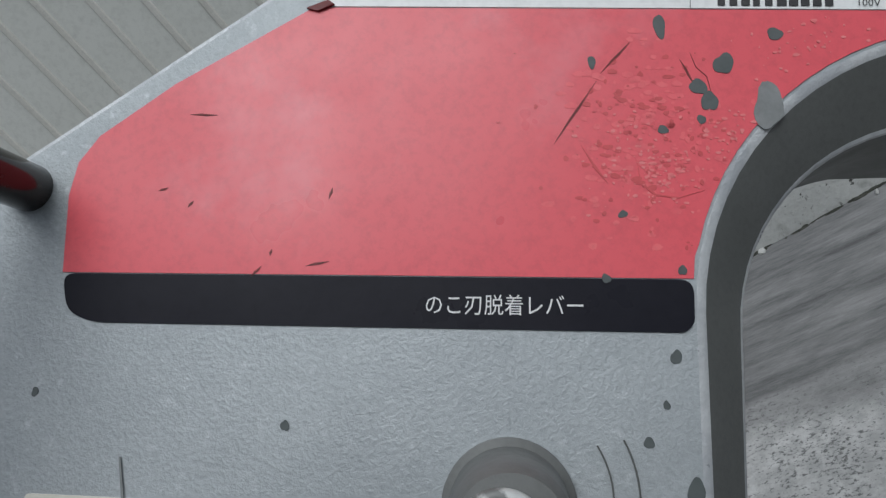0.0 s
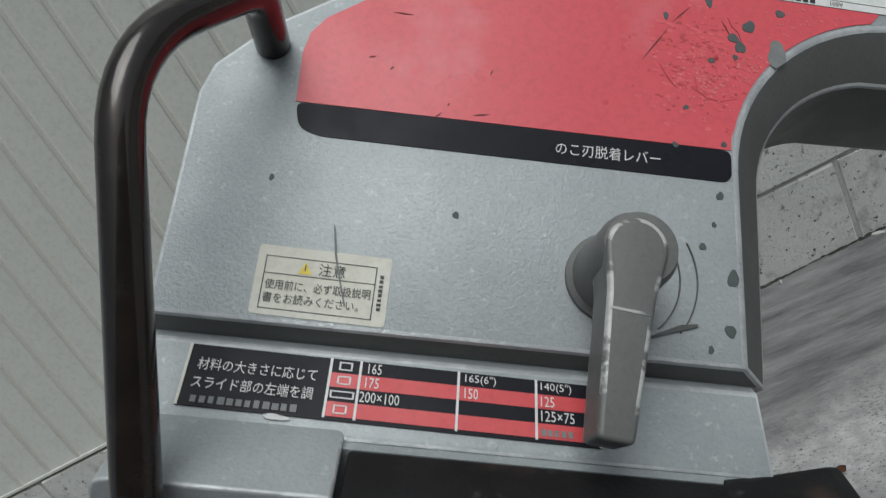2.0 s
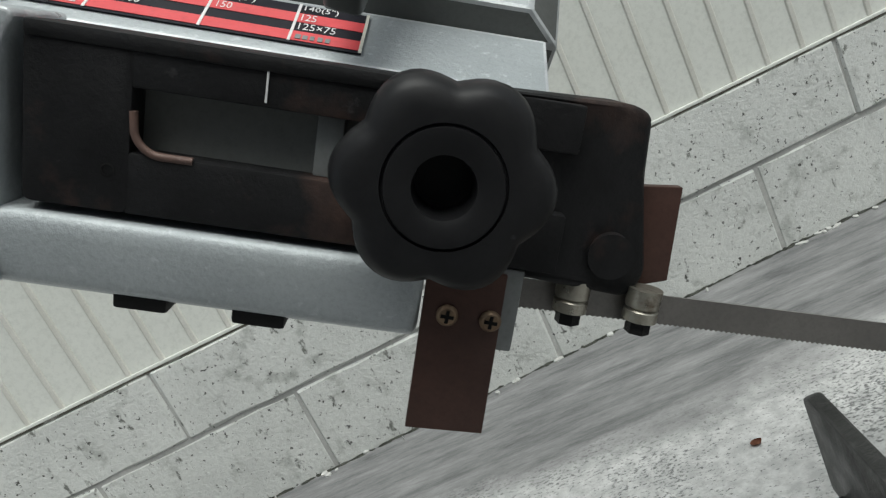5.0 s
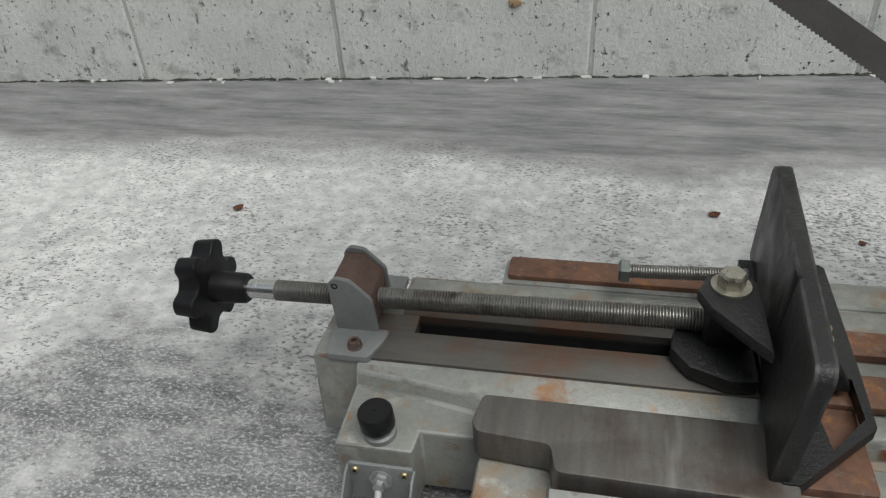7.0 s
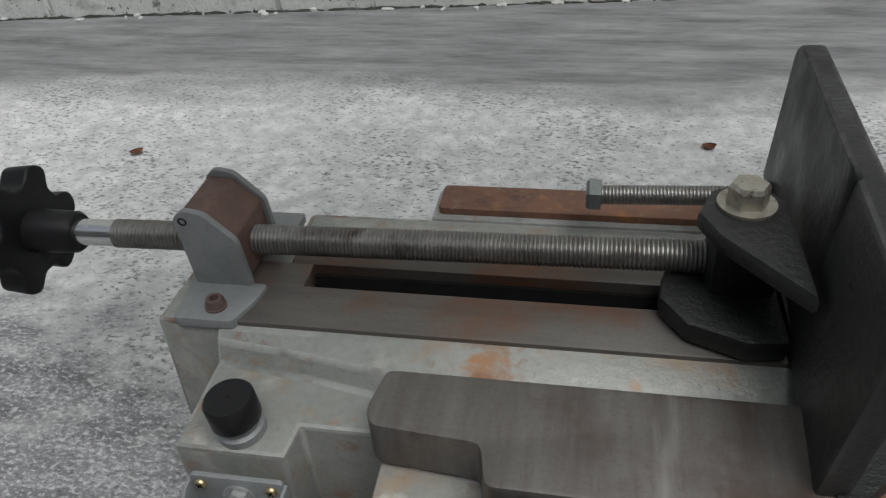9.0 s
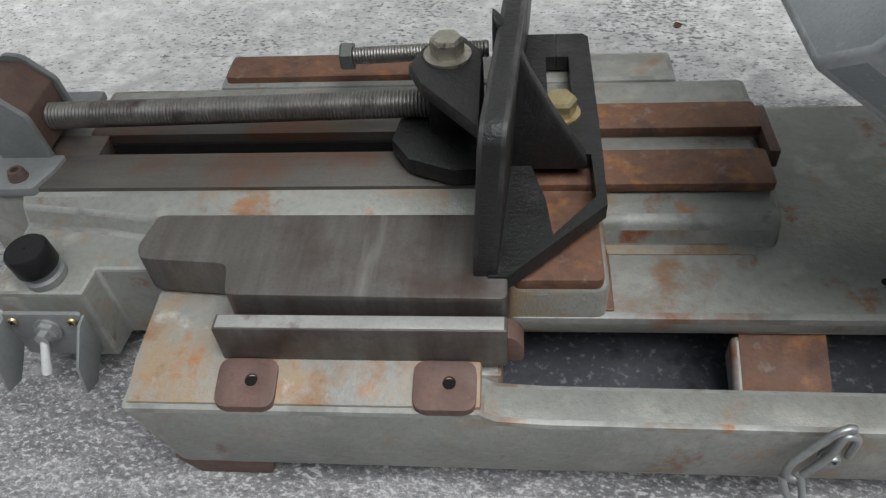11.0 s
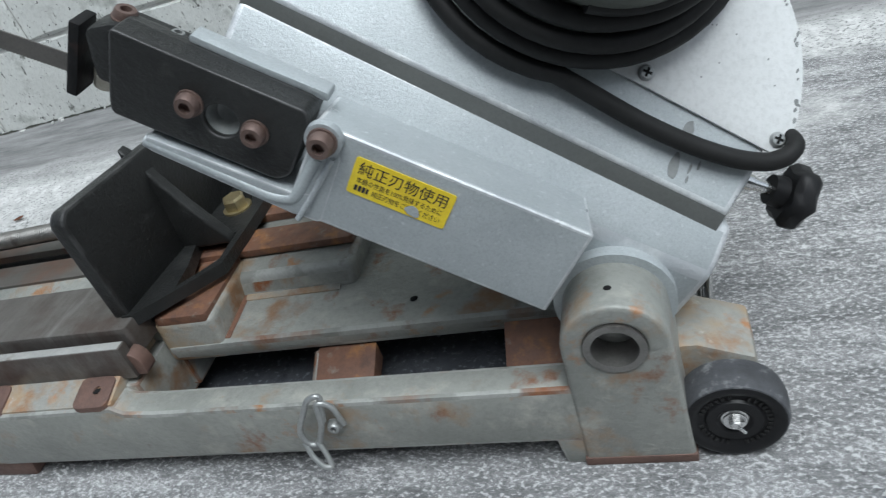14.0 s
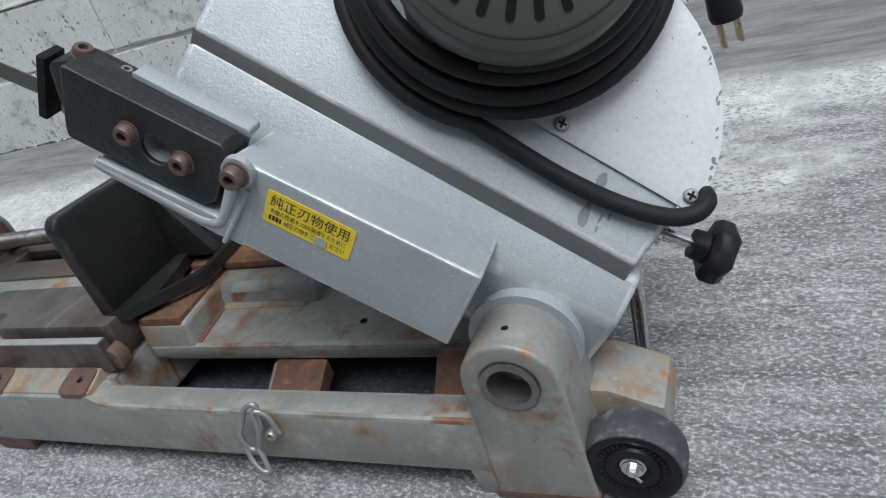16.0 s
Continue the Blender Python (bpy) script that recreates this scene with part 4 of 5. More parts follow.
def build_vise():
    a, b = Vector((-0.200, 0.15, 0.1375)), Vector((0.158, 0.15, 0.1445))
    way = b - a
    screw = part("vise_screw", threaded(a.lerp(b, 0.140), b, 0.0079, 0.0021, 0.0008), "steel", saw, "dark threaded steel screw")
    part("bright_collar", rod(a.lerp(b, 0.06), a.lerp(b, 0.142), 0.0073, 24, 0.0005), "bright", screw)
    k = frame_at(a + Vector((-0.018, 0, -0.0005)), way)
    star = [2 * math.pi * n / 96 for n in range(96)]
    star = [(r * math.cos(a), r * math.sin(a)) for a, r in ((a, 0.0308 + 0.0056 * math.tanh(1.9 * math.cos(6 * a + 0.5))) for a in star)]
    knob = part("vise_knob", merge(loft([(0.95 * p, 0.95 * q) for p, q in star], 0.001, star, 0.0185, k, 0.0022, 3), lathe([(0, 0.018), (0.0125, 0.018), (0.0115, 0.044), (0.0100, 0.046), (0, 0.046)], k(0, 0, 0), way, 28)), "plastic", screw, "black six-lobed hand knob")
    # bearing bracket
    flange = [(-0.0975, 0.1015), (-0.0665, 0.1015), (-0.0605, 0.118), (-0.0585, 0.131), (-0.1000, 0.131)]
    side = [(-0.0965, 0.124), (-0.0660, 0.124), (-0.0685, 0.1535), (-0.0830, 0.1690), (-0.0938, 0.1708), (-0.0994, 0.1655)]
    bracket = part("screw_bracket", merge(
        prism(rounded_poly(flange, 0.003), flat, 0.1205, 0.1262, 0.001),
        prism(rounded_poly(side, 0.003), plan_xz, 0.1285, 0.1325, 0.001)), "bracket", saw, "grey painted folded steel bracket")
    part("bearing_block", prism([(-0.0955, 0.127), (-0.0690, 0.127), (-0.0705, 0.1535), (-0.083, 0.1665), (-0.0965, 0.1672)], plan_xz, 0.1327, 0.1668, 0.001), "rust", bracket)
    part("rear_cheek", merge(prism(rounded_poly(side, 0.003), plan_xz, 0.167, 0.171, 0.001), box(-0.100, -0.060, 0.1695, 0.195, 0.1205, 0.1262, 0.001)), "bracket", bracket)
    button_bolt("bracket_bolt", (-0.0785, 0.1115, 0.1262), (0, 0, 1), 0.0048, 0.0055, "brownbolt", bracket)
    part("pin_hole", lathe([(0, 0.0012), (0.0016, 0.0012), (0.0016, -0.0003), (0.0024, -0.0002)], (-0.0938, 0.1284, 0.1645), (0, 1, 0), 14), "dark", bracket)
    # carrier behind the jaw

    def leaning(p, q, r):
        return Vector((r + 0.085 * (p - 0.03) + 0.06 * (q - 0.13), p, q))

    jaw = part("jaw_carrier", merge(
        prism([(0.184, 0.150), (0.184, 0.084), (0.153, 0.122), (0.1455, 0.139), (0.153, 0.157), (0.173, 0.166)], flat, 0.168, 0.1775, 0.003),
        prism([(0.186, 0.104), (0.168, 0.102), (0.144, 0.112), (0.133, 0.129), (0.136, 0.149), (0.158, 0.166), (0.186, 0.166)], flat, 0.1245, 0.1365, 0.004),
        box(0.154, 0.184, 0.132, 0.162, 0.130, 0.172, 0.006)), "jawiron", saw, "black cast jaw carrier on the screw")
    hex_bolt("jaw_bolt", (0.166, 0.1445, 0.1795), (0, 0, 1), 0.0088, 0.0095, "roller", jaw, 0.0125)
    # standing jaw with its slotted foot and web
    tall = [(0.033, 0.1275), (0.258, 0.1245), (0.268, 0.198), (0.256, 0.2055), (0.034, 0.2185), (0.028, 0.212)]
    jaw2 = part("standing_jaw", prism(rounded_poly(tall, 0.005), leaning, 0.1805, 0.192, 0.0022, 2, 1), "jawiron jawedge", saw, "black cast standing jaw with slotted foot")
    # foot: a frame round an open window in front of the web, a slotted plate behind it
    outline = [(0.188, 0.0315), (0.1970, 0.0315), (0.2460, 0.0790), (0.2470, 0.1185), (0.2475, 0.2340), (0.2440, 0.2376), (0.2270, 0.2376)]
    outline += [(0.2270, 0.2110), (0.2340, 0.2110), (0.2340, 0.1500), (0.2200, 0.1500), (0.2200, 0.2110), (0.2268, 0.2110), (0.2268, 0.2376)]
    outline += [(0.188, 0.2376), (0.188, 0.0900), (0.2140, 0.0900), (0.2070, 0.1175), (0.2408, 0.1175), (0.2410, 0.0850), (0.2185, 0.0580), (0.2160, 0.0820), (0.2141, 0.0898), (0.188, 0.0898)]
    part("slotted_foot", prism(outline, flat, 0.1242, 0.1335, 0.0), "jawiron", jaw2)
    part("web", prism([(0.190, 0.130), (0.190, 0.220), (0.1985, 0.2100), (0.2080, 0.1880), (0.2195, 0.1660), (0.2372, 0.1365), (0.2392, 0.130)], plan_xz, 0.1085, 0.1190, 0.0025, 3), "jawiron", jaw2)
    hex_bolt("foot_bolt", (0.2258, 0.1535, 0.1352), (0, 0, 1), 0.0095, 0.0095, "zinc", jaw2, 0.0118)
    # adjusting bolt behind the screw
    long_bolt = part("stop_bolt", threaded((0.104, 0.1905, 0.150), (0.186, 0.1925, 0.152), 0.0052, 0.0018, 0.0006, 14), "steel", jaw)
    hex_bolt("bolt_head", (0.106, 0.1905, 0.150), (-1, 0, 0), 0.0088, 0.0075, "greenbolt", long_bolt)


build_vise()


# ---- saw head ----
def build_head():
    cprism = functools.partial(prism, edge=1)
    cast = part("head_casting", merge(
        # right wheel case: face, step, lower front, box and collar
        cprism([(-0.243, 0.0962), (0.030, 0.0838), (0.0345, 0.105), (0.037, 0.128)] + arc(-0.052, 0.135, 0.0965, 5, 88, 10) + [(-0.10, 0.35), (-0.243, 0.36)], face, -0.05, 0.0197, 0.004, 3),
        loft([(0.0802, 0.0500), (0.0560, 0.031), (0.046, 0.026), (0.0, 0.030), (-0.018, 0.046), (-0.018, 0.13), (0.05, 0.15)], -0.243,
             [(0.0702, 0.0425), (0.0544, 0.030), (0.046, 0.026), (0.0, 0.030), (-0.018, 0.046), (-0.018, 0.13), (0.05, 0.15)], 0.037, across, 0.004, 3, 1),
        cprism([(0.058, 0.036), (0.0690, -0.012), (0.0145, -0.012), (0.010, 0.05)], across, -0.180, -0.0415, 0.0022, 3),
        cprism([(-0.10, 0.31), (-0.10, 0.40), (-0.30, 0.40), (-0.30, 0.31)], face, -0.05, 0.0195, 0.004),
        lathe([(0, 0), (0.033, 0), (0.033, 0.006), (0.030, 0.012), (0.030, 0.03), (0, 0.03)], (0.5168, 0.016, 0.1140), (0, 1, 0), 40),
        # ledge that carries the fixed guide
        cprism(rounded_poly([(-0.256, 0.0245), (-0.254, 0.0175), (-0.176, 0.0135), (-0.170, 0.018), (-0.172, 0.030), (-0.180, 0.0260)], 0.003), head, -0.0125, 0.03, 0.0012),
        cprism(rounded_poly([(-0.1795, 0.0655), (-0.1690, 0.0620), (-0.163, 0.0560), (-0.163, 0.014), (-0.182, 0.014)], 0.004), head, -0.0122, 0.012, 0.0015),
    ), "silver silveredge", saw, "silver-grey painted cast saw head")
    # strip coloured darker for the concave shading of the step
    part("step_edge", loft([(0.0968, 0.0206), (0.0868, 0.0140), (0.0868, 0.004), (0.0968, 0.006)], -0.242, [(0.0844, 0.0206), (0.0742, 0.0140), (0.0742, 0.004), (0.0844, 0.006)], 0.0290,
                           lambda p, q, r: face(r, p, q), 0.0005), "grey_bevel", cast, "step along the case, its shading put into a darker grey")
    return cast


build_head()
cast = saw


def build_case():
    """The far wheel case with its chamfered lower and inner edges."""
    inner = arc(-0.505, 0.190, 0.0815, 180, 95, 14)
    outer = arc(-0.510, 0.186, 0.062, 180, 100, 14)
    left = [(-0.20, 0.275), (-0.20, 0.42), (-0.58, 0.42), (-0.640, 0.345), (-0.700, 0.2975), (-0.788, 0.236), (-0.808, 0.214), (-0.812, 0.200), (-0.8135, 0.1068)]
    front_line = [(-0.5865, 0.1068), (-0.5865, 0.190)] + inner[1:]
    back_line = [(-0.574, 0.1015), (-0.572, 0.186)] + outer[1:]
    bm = bmesh.new()
    top_pts = front_line + left
    low_pts = back_line + [(-0.20, 0.256)] + left[1:-1] + [(-0.8150, 0.1015)]

    def ring(points, n):
        return [bm.verts.new(case_face(p, q, n)) for p, q in points]

    a, b, c = ring(top_pts, 0.02), ring(low_pts, 0.0085), ring(low_pts, -0.05)
    bm.faces.new(a)
    bm.faces.new(c[::-1])
    k = len(a)
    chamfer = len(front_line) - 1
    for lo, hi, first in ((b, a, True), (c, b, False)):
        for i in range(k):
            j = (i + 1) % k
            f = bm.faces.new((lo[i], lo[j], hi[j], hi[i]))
            # chamfer faces take the darker grey as their shading
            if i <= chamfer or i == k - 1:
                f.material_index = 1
    bmesh.ops.recalc_face_normals(bm, faces=bm.faces)
    soften(bm, 0.0016, 2, 20, 2)
    smooth(bm, 35)
    body = merge(
        # shelf and lower front, open to the right for the guide
        prism([(0.0825, 0.056), (0.0665, 0.030), (0.0645, 0.0275), (0.0615, 0.030), (0.0615, 0.05), (0.05, 0.10), (0.078, 0.12)], case_across, -0.806, -0.5740, 0.0014, 2, 2),
        prism(rounded_poly([(-0.806, 0.0668), (-0.728, 0.0668), (-0.733, 0.058), (-0.733, -0.0155), (-0.745, -0.0145), (-0.775, 0.003), (-0.803, 0.030)], 0.008), case_front, -0.004, 0.08, 0.004, 3, 2),
        prism([(0.0105, -0.004), (0.004, -0.0052), (-0.012, -0.002), (-0.0165, 0.008), (-0.0165, 0.08), (0.0105, 0.08)], case_across, -0.745, -0.607, 0.003, 3),
        box(-0.74, -0.585, 0.008, 0.064, 0.024, 0.08, 0.0, case_front))
    case = part("far_wheel_case", merge(bm, body), "silver grey_bevel silveredge", cast, "silver-grey wheel case with darker chamfered edges")
    for u in (-0.694, -0.657):
        part("rubber_foot", box(u - 0.0085, u + 0.0085, -0.0195, -0.012, 0.004, 0.02, 0.0015, case_front), "rubber", case)
    return case


case = build_case()


def build_red_plate():
    black = rounded_poly([(-0.7718, 0.2000), (-0.7693, 0.1887), (-0.7613, 0.1855), (-0.5912, 0.1846), (-0.5887, 0.1872), (-0.5885, 0.1994)], 0.004)
    edge = [(-0.5885, 0.1997), (-0.5880, 0.206)] + arc(-0.505, 0.190, 0.0840, 172, 100, 14)[1:]
    red = [(-0.7718, 0.2003)] + edge + [(-0.515, 0.2783), (-0.700, 0.2835), (-0.742, 0.2590), (-0.7645, 0.2425), (-0.7705, 0.2340), (-0.7725, 0.2238)]
    white = [(-0.699, 0.2839), (-0.515, 0.2787), (-0.30, 0.2760), (-0.30, 0.405), (-0.59, 0.405), (-0.6385, 0.3330), (-0.690, 0.2915)]
    plate = decal("red_plate", red, case_face, "red", cast, 0.0198, 0.0204, "red, white and black front plate, scratched")
    band = decal("black_band", black, case_face, "ink", plate, 0.0198, 0.0204)
    decal("white_band", white, case_face, "white", plate, 0.0198, 0.0204)
    words("lettering", "のこ刃脱着レバー", case_face, -0.6632, 0.1889, 0.0442, 0.0058, "pale", plate, 0.0207)
    sign = turned(case_face, -0.5872, 0.2875, 0.0, -1.7)
    decal("nameplate", rect(-0.001, 0.25, 0.0122, 0.036), sign, "ink", plate, 0.0202, 0.0207)
    words("lettering", "Rotary Bandsaw", sign, 0.0005, -0.0022, 0.0655, 0.0130, "mark", plate, 0.0207, 0.036)
    for k in range(4):
        decal("maker_mark", blob(0.031 + 0.0115 * k, 0.0178, 0.005, 0.0045, 20 + k, 9), sign, "pale", plate, 0.0206, 0.0210)
    for k, r in enumerate((rect(0.001, 0.125, -0.0070, -0.0068), rect(0.001, 0.125, -0.0028, -0.0026), rect(0.001, 0.0012, -0.0068, -0.0028))):
        decal("maker_line_frame", r, sign, "smear", plate, 0.0203, 0.0206)
    bars("maker_line", sign, 0.009, -0.0059, 0.034, 0.0022, 10, "mark", plate, 0.0208, 3)
    words("lettering", "100V", sign, 0.0490, -0.0059, 0.0062, 0.0022, "mark", plate, 0.0208)
    rng = random.Random(17)
    for name, tint, count, size, hi in (("scuff", "deepred", 150, 0.0007, 0.02055), ("flake", "pinkflake", 200, 0.0009, 0.0205), ("pale_flake", "paleflake", 260, 0.00045, 0.0206)):
        spots = []
        for k in range(count):
            u, v = rng.gauss(-0.600, 0.013), rng.gauss(0.238, 0.014)
            if name == "pale_flake":
                cu, cv, ru, rv = ((-0.5945, 0.2325, 0.005, 0.005), (-0.5765, 0.2430, 0.007, 0.004), (-0.550, 0.2660, 0.009, 0.006), (-0.602, 0.236, 0.008, 0.010))[k % 4]
                u, v = rng.gauss(cu, ru), rng.gauss(cv, rv)
            if Vector((u + 0.505, v - 0.190)).length < 0.085 or v < 0.205 or v > 0.278:
                continue
            r = size * rng.uniform(0.3, 1.3)
            spots.append(prism(blob(u, v, r * rng.uniform(0.6, 2.2), r, 300 + k, 8), case_face, 0.0203, hi))
        part(name, merge(*spots), tint, plate)["kind"] = "stuff"
    for k, (u, v) in enumerate(((-0.6550, 0.2960), (-0.6275, 0.2925), (-0.6130, 0.2990), (-0.6400, 0.3150), (-0.6680, 0.2965))):
        decal("mark", blob(u, v, 0.0007, 0.0016, 120 + k, 7), case_face, "chipgrey", plate, 0.0203, 0.0206)
    # bare patches where the print has gone, and scratches
    chips = [(-0.594, 0.276, 0.0018, 0.0042), (-0.561, 0.273, 0.0022, 0.0022), (-0.614, 0.265, 0.0013, 0.0020), (-0.576, 0.264, 0.0031, 0.0034),
             (-0.5835, 0.257, 0.0026, 0.0026), (-0.5805, 0.2525, 0.0024, 0.0034), (-0.564, 0.2510, 0.0046, 0.0072), (-0.594, 0.244, 0.0015, 0.0015),
             (-0.583, 0.247, 0.0014, 0.0014), (-0.606, 0.219, 0.0014, 0.0012), (-0.611, 0.2005, 0.0014, 0.0014), (-0.590, 0.203, 0.0012, 0.0016)]
    for k, (u, v, ru, rv) in enumerate(chips):
        decal("bare_patch", blob(u - 0.0015, v - 0.001, ru, rv, 40 + k), case_face, "smear" if ru > 0.004 else "chipgrey", plate, 0.0203, 0.02065)
    cuts = [(-0.627, 0.240, -0.614, 0.260), (-0.613, 0.262, -0.604, 0.272), (-0.7365, 0.2505, -0.728, 0.2503), (-0.6985, 0.2040, -0.6915, 0.2055), (-0.7145, 0.2008, -0.7115, 0.2040),
            (-0.7092, 0.2070, -0.7088, 0.2090), (-0.6925, 0.2240, -0.6915, 0.2275), (-0.7445, 0.2265, -0.7415, 0.2275), (-0.7350, 0.2215, -0.7335, 0.2235), (-0.586, 0.258, -0.590, 0.266)]
    for k, (u0, v0, u1, v1) in enumerate(cuts):
        v0, v1 = v0 - 0.0015, v1 - 0.0015
        d = Vector((u1 - u0, v1 - v0, 0))
        s = Vector((-d.y, d.x, 0)).normalized() * 0.0004
        pts = [(u0, v0), (u0 + d.x * 0.4 + s.x, v0 + d.y * 0.4 + s.y), (u1, v1), (u0 + d.x * 0.6 - s.x, v0 + d.y * 0.6 - s.y)]
        decal("scratch", pts, case_face, "scratch", plate, 0.0203, 0.0206)
    # dark worn line under the flaking, and a hooked mark on the white
    for way, wide, tint in (([(-0.6030, 0.2330), (-0.6025, 0.2270), (-0.5985, 0.2235), (-0.5920, 0.2225), (-0.5845, 0.2250)], 0.0006, "deepred"),
                            ([(-0.6190, 0.2385), (-0.6150, 0.2310), (-0.6115, 0.2270)], 0.0009, "deepred"),
                            ([(-0.5870, 0.2665), (-0.5855, 0.2620), (-0.5825, 0.2590), (-0.5810, 0.2520)], 0.0002, "scratch"),
                            ([(-0.5950, 0.2875), (-0.5962, 0.2858), (-0.5950, 0.2838)], 0.0002, "chipgrey")):
        ends = [(u + wide * 0.7, v + wide * 0.7) for u, v in reversed(way[1:-1])]
        decal("worn_line", way + ends, case_face, tint, plate, 0.0203, 0.0206)
    decal("bent_corner", [(-0.7020, 0.2829), (-0.6955, 0.2855), (-0.6935, 0.2841), (-0.6985, 0.2819)], case_face, "scratch", plate, 0.0203, 0.0215)
    for k, (u, v, r) in enumerate(((-0.7763, 0.1653, 0.0011), (-0.7021, 0.1573, 0.0013), (-0.594, 0.178, 0.0016), (-0.602, 0.155, 0.0014), (-0.5900, 0.1426, 0.0027), (-0.597, 0.165, 0.0010), (-0.592, 0.121, 0.0022), (-0.600, 0.113, 0.0012))):
        decal("paint_chip", blob(u, v, r, r * 1.3, 70 + k), case_face, "chipgrey", case, 0.0199, 0.0203)
    return plate


build_red_plate()


def build_warning_label():
    at = turned(case_face, -0.7764, 0.1097, 0.0, -0.9)

    def to(p, q, r):
        return at(p * 1.03, q * 1.03, r)

    w, h = 0.0495, 0.0266
    lab = decal("warning_label", rounded_poly(rect(0, w, 0, h), 0.0016), to, "cream", cast, 0.0199, 0.0203, "cream paper warning label, dirty")
    for r in (rect(0.0030, 0.0034, 0.0025, 0.0225), rect(0.0440, 0.0444, 0.0025, 0.0225), rect(0.003, 0.0444, 0.0023, 0.0026), rect(0.003, 0.0444, 0.0223, 0.0226), rect(0.0034, 0.044, 0.0157, 0.0160)):
        decal("rule", r, to, "mark", lab, 0.0203, 0.0205)
    decal("triangle", [(0.0155, 0.0167), (0.0205, 0.0167), (0.0180, 0.0214)], to, "yellow", lab, 0.0203, 0.0205)
    decal("rule", rect(0.0178, 0.0182, 0.0178, 0.0203), to, "mark", lab, 0.0205, 0.0206)
    words("lettering", "注意", to, 0.0230, 0.0167, 0.0098, 0.0048, "mark", lab, 0.0206)
    words("lettering", "使用前に、必ず取扱説明", to, 0.0042, 0.0098, 0.0388, 0.0038, "mark", lab, 0.0206)
    words("lettering", "書をお読みください。", to, 0.0042, 0.0048, 0.0350, 0.0038, "mark", lab, 0.0206)
    side = turned(to, 0.0472, 0.006, 0.0, 90)
    bars("small_print", side, 0.0, 0.0, 0.014, 0.0016, 8, "mark", lab, 0.0206, 9)
    decal("stain", [(0.0258, 0.0375), (0.0263, 0.0373), (0.0286, 0.0260), (0.0308, 0.0180), (0.0345, 0.0065), (0.0339, 0.0062), (0.0302, 0.0178), (0.0278, 0.0258)], to, "smear", lab, 0.0203, 0.02075)


build_warning_label()


def build_size_table():
    """On the shelf: u along, d down the slope from its upper edge."""
    a, b = Vector((0.0800, 0.0520)), Vector((0.0673, 0.0313))

    def shelf(u, d, n):
        p = a.lerp(b, d - 0.087 + 0.45 * (u + 0.735))
        u = -0.715 + (u + 0.716) * 0.968
        nrm = Vector((0.0260, -0.0160)).normalized()
        return case_front(u, p.x + nrm.x * (n + 0.0004), p.y + nrm.y * (n + 0.0004))

    lo, hi = 1.0, 0.0
    tab = decal("size_table", rect(-0.7942, -0.6355, lo, hi), shelf, "ink", cast, 0.0, 0.0004, "black and red cutting size table")

    def row(k):
        return hi + (lo - 0.06 - hi) * k / 4

    for k in (1, 3):
        decal("red_stripe", rect(-0.7395, -0.6365, row(k + 1), row(k)), shelf, "redprint", tab, 0.0004, 0.0006)
    for u in (-0.7398, -0.7284, -0.6905, -0.6603):
        decal("rule", rect(u - 0.0005, u + 0.0005, lo - 0.03, hi), shelf, "pale", tab, 0.0006, 0.0008)
    for u in (-0.7942, -0.6366):
        decal("gold_edge", rect(u, u + 0.0011, lo, hi), shelf, "cream", tab, 0.0006, 0.0008)

    def write(body, u, d, w, mat="pale"):
        words("lettering", body, lambda p, q, n: shelf(p, d - q, n), u, 0.0, w, 0.17, mat, tab, 0.0009)

    words("lettering", "材料の大きさに応じて", lambda p, q, n: shelf(p, 0.42 - q, n), -0.7895, 0.0, 0.0450, 0.20, "pale", tab, 0.0009)
    words("lettering", "スライド部の左端を調", lambda p, q, n: shelf(p, 0.72 - q, n), -0.7900, 0.0, 0.0450, 0.20, "pale", tab, 0.0009)
    bars("worn_print", lambda p, q, n: shelf(p, 0.94 - q, n), -0.789, 0.0, 0.040, 0.12, 12, "smear", tab, 0.0008, 4)
    write("165", -0.7255, row(0) + 0.205, 0.0052)
    write("175", -0.7260, row(1) + 0.205, 0.0052)
    write("200×100", -0.7275, row(2) + 0.205, 0.0150)
    write('165(6")', -0.6880, row(0) + 0.205, 0.0120)
    write("150", -0.6880, row(1) + 0.205, 0.0052)
    write('140(5")', -0.6585, row(0) + 0.205, 0.0120)
    write("125", -0.6585, row(1) + 0.205, 0.0052)
    write("125×75", -0.6585, row(2) + 0.205, 0.0128)
    bars("worn_print", lambda p, q, n: shelf(p, row(3) + 0.20 - q, n), -0.6585, 0.0, 0.0128, 0.11, 5, "smear", tab, 0.0009, 6)
    for k, (w, h) in enumerate(((0.0026, 0.07), (0.0026, 0.07), (0.0046, 0.06), (0.0026, 0.07))):
        d = row(k) + 0.12
        u = -0.7341
        for r in (rect(u - w, u + w, d - h, d - h + 0.02), rect(u - w, u + w, d + h - 0.02, d + h), rect(u - w, u - w + 0.0007, d - h, d + h), rect(u + w - 0.0007, u + w, d - h, d + h)):
            decal("section_sign", r, shelf, "pale", tab, 0.0006, 0.0008)
    decal("paint_chip", blob(-0.757, lo + 0.04, 0.005, 0.05, 91), shelf, "cover", tab, 0.0, 0.0006)


build_size_table()


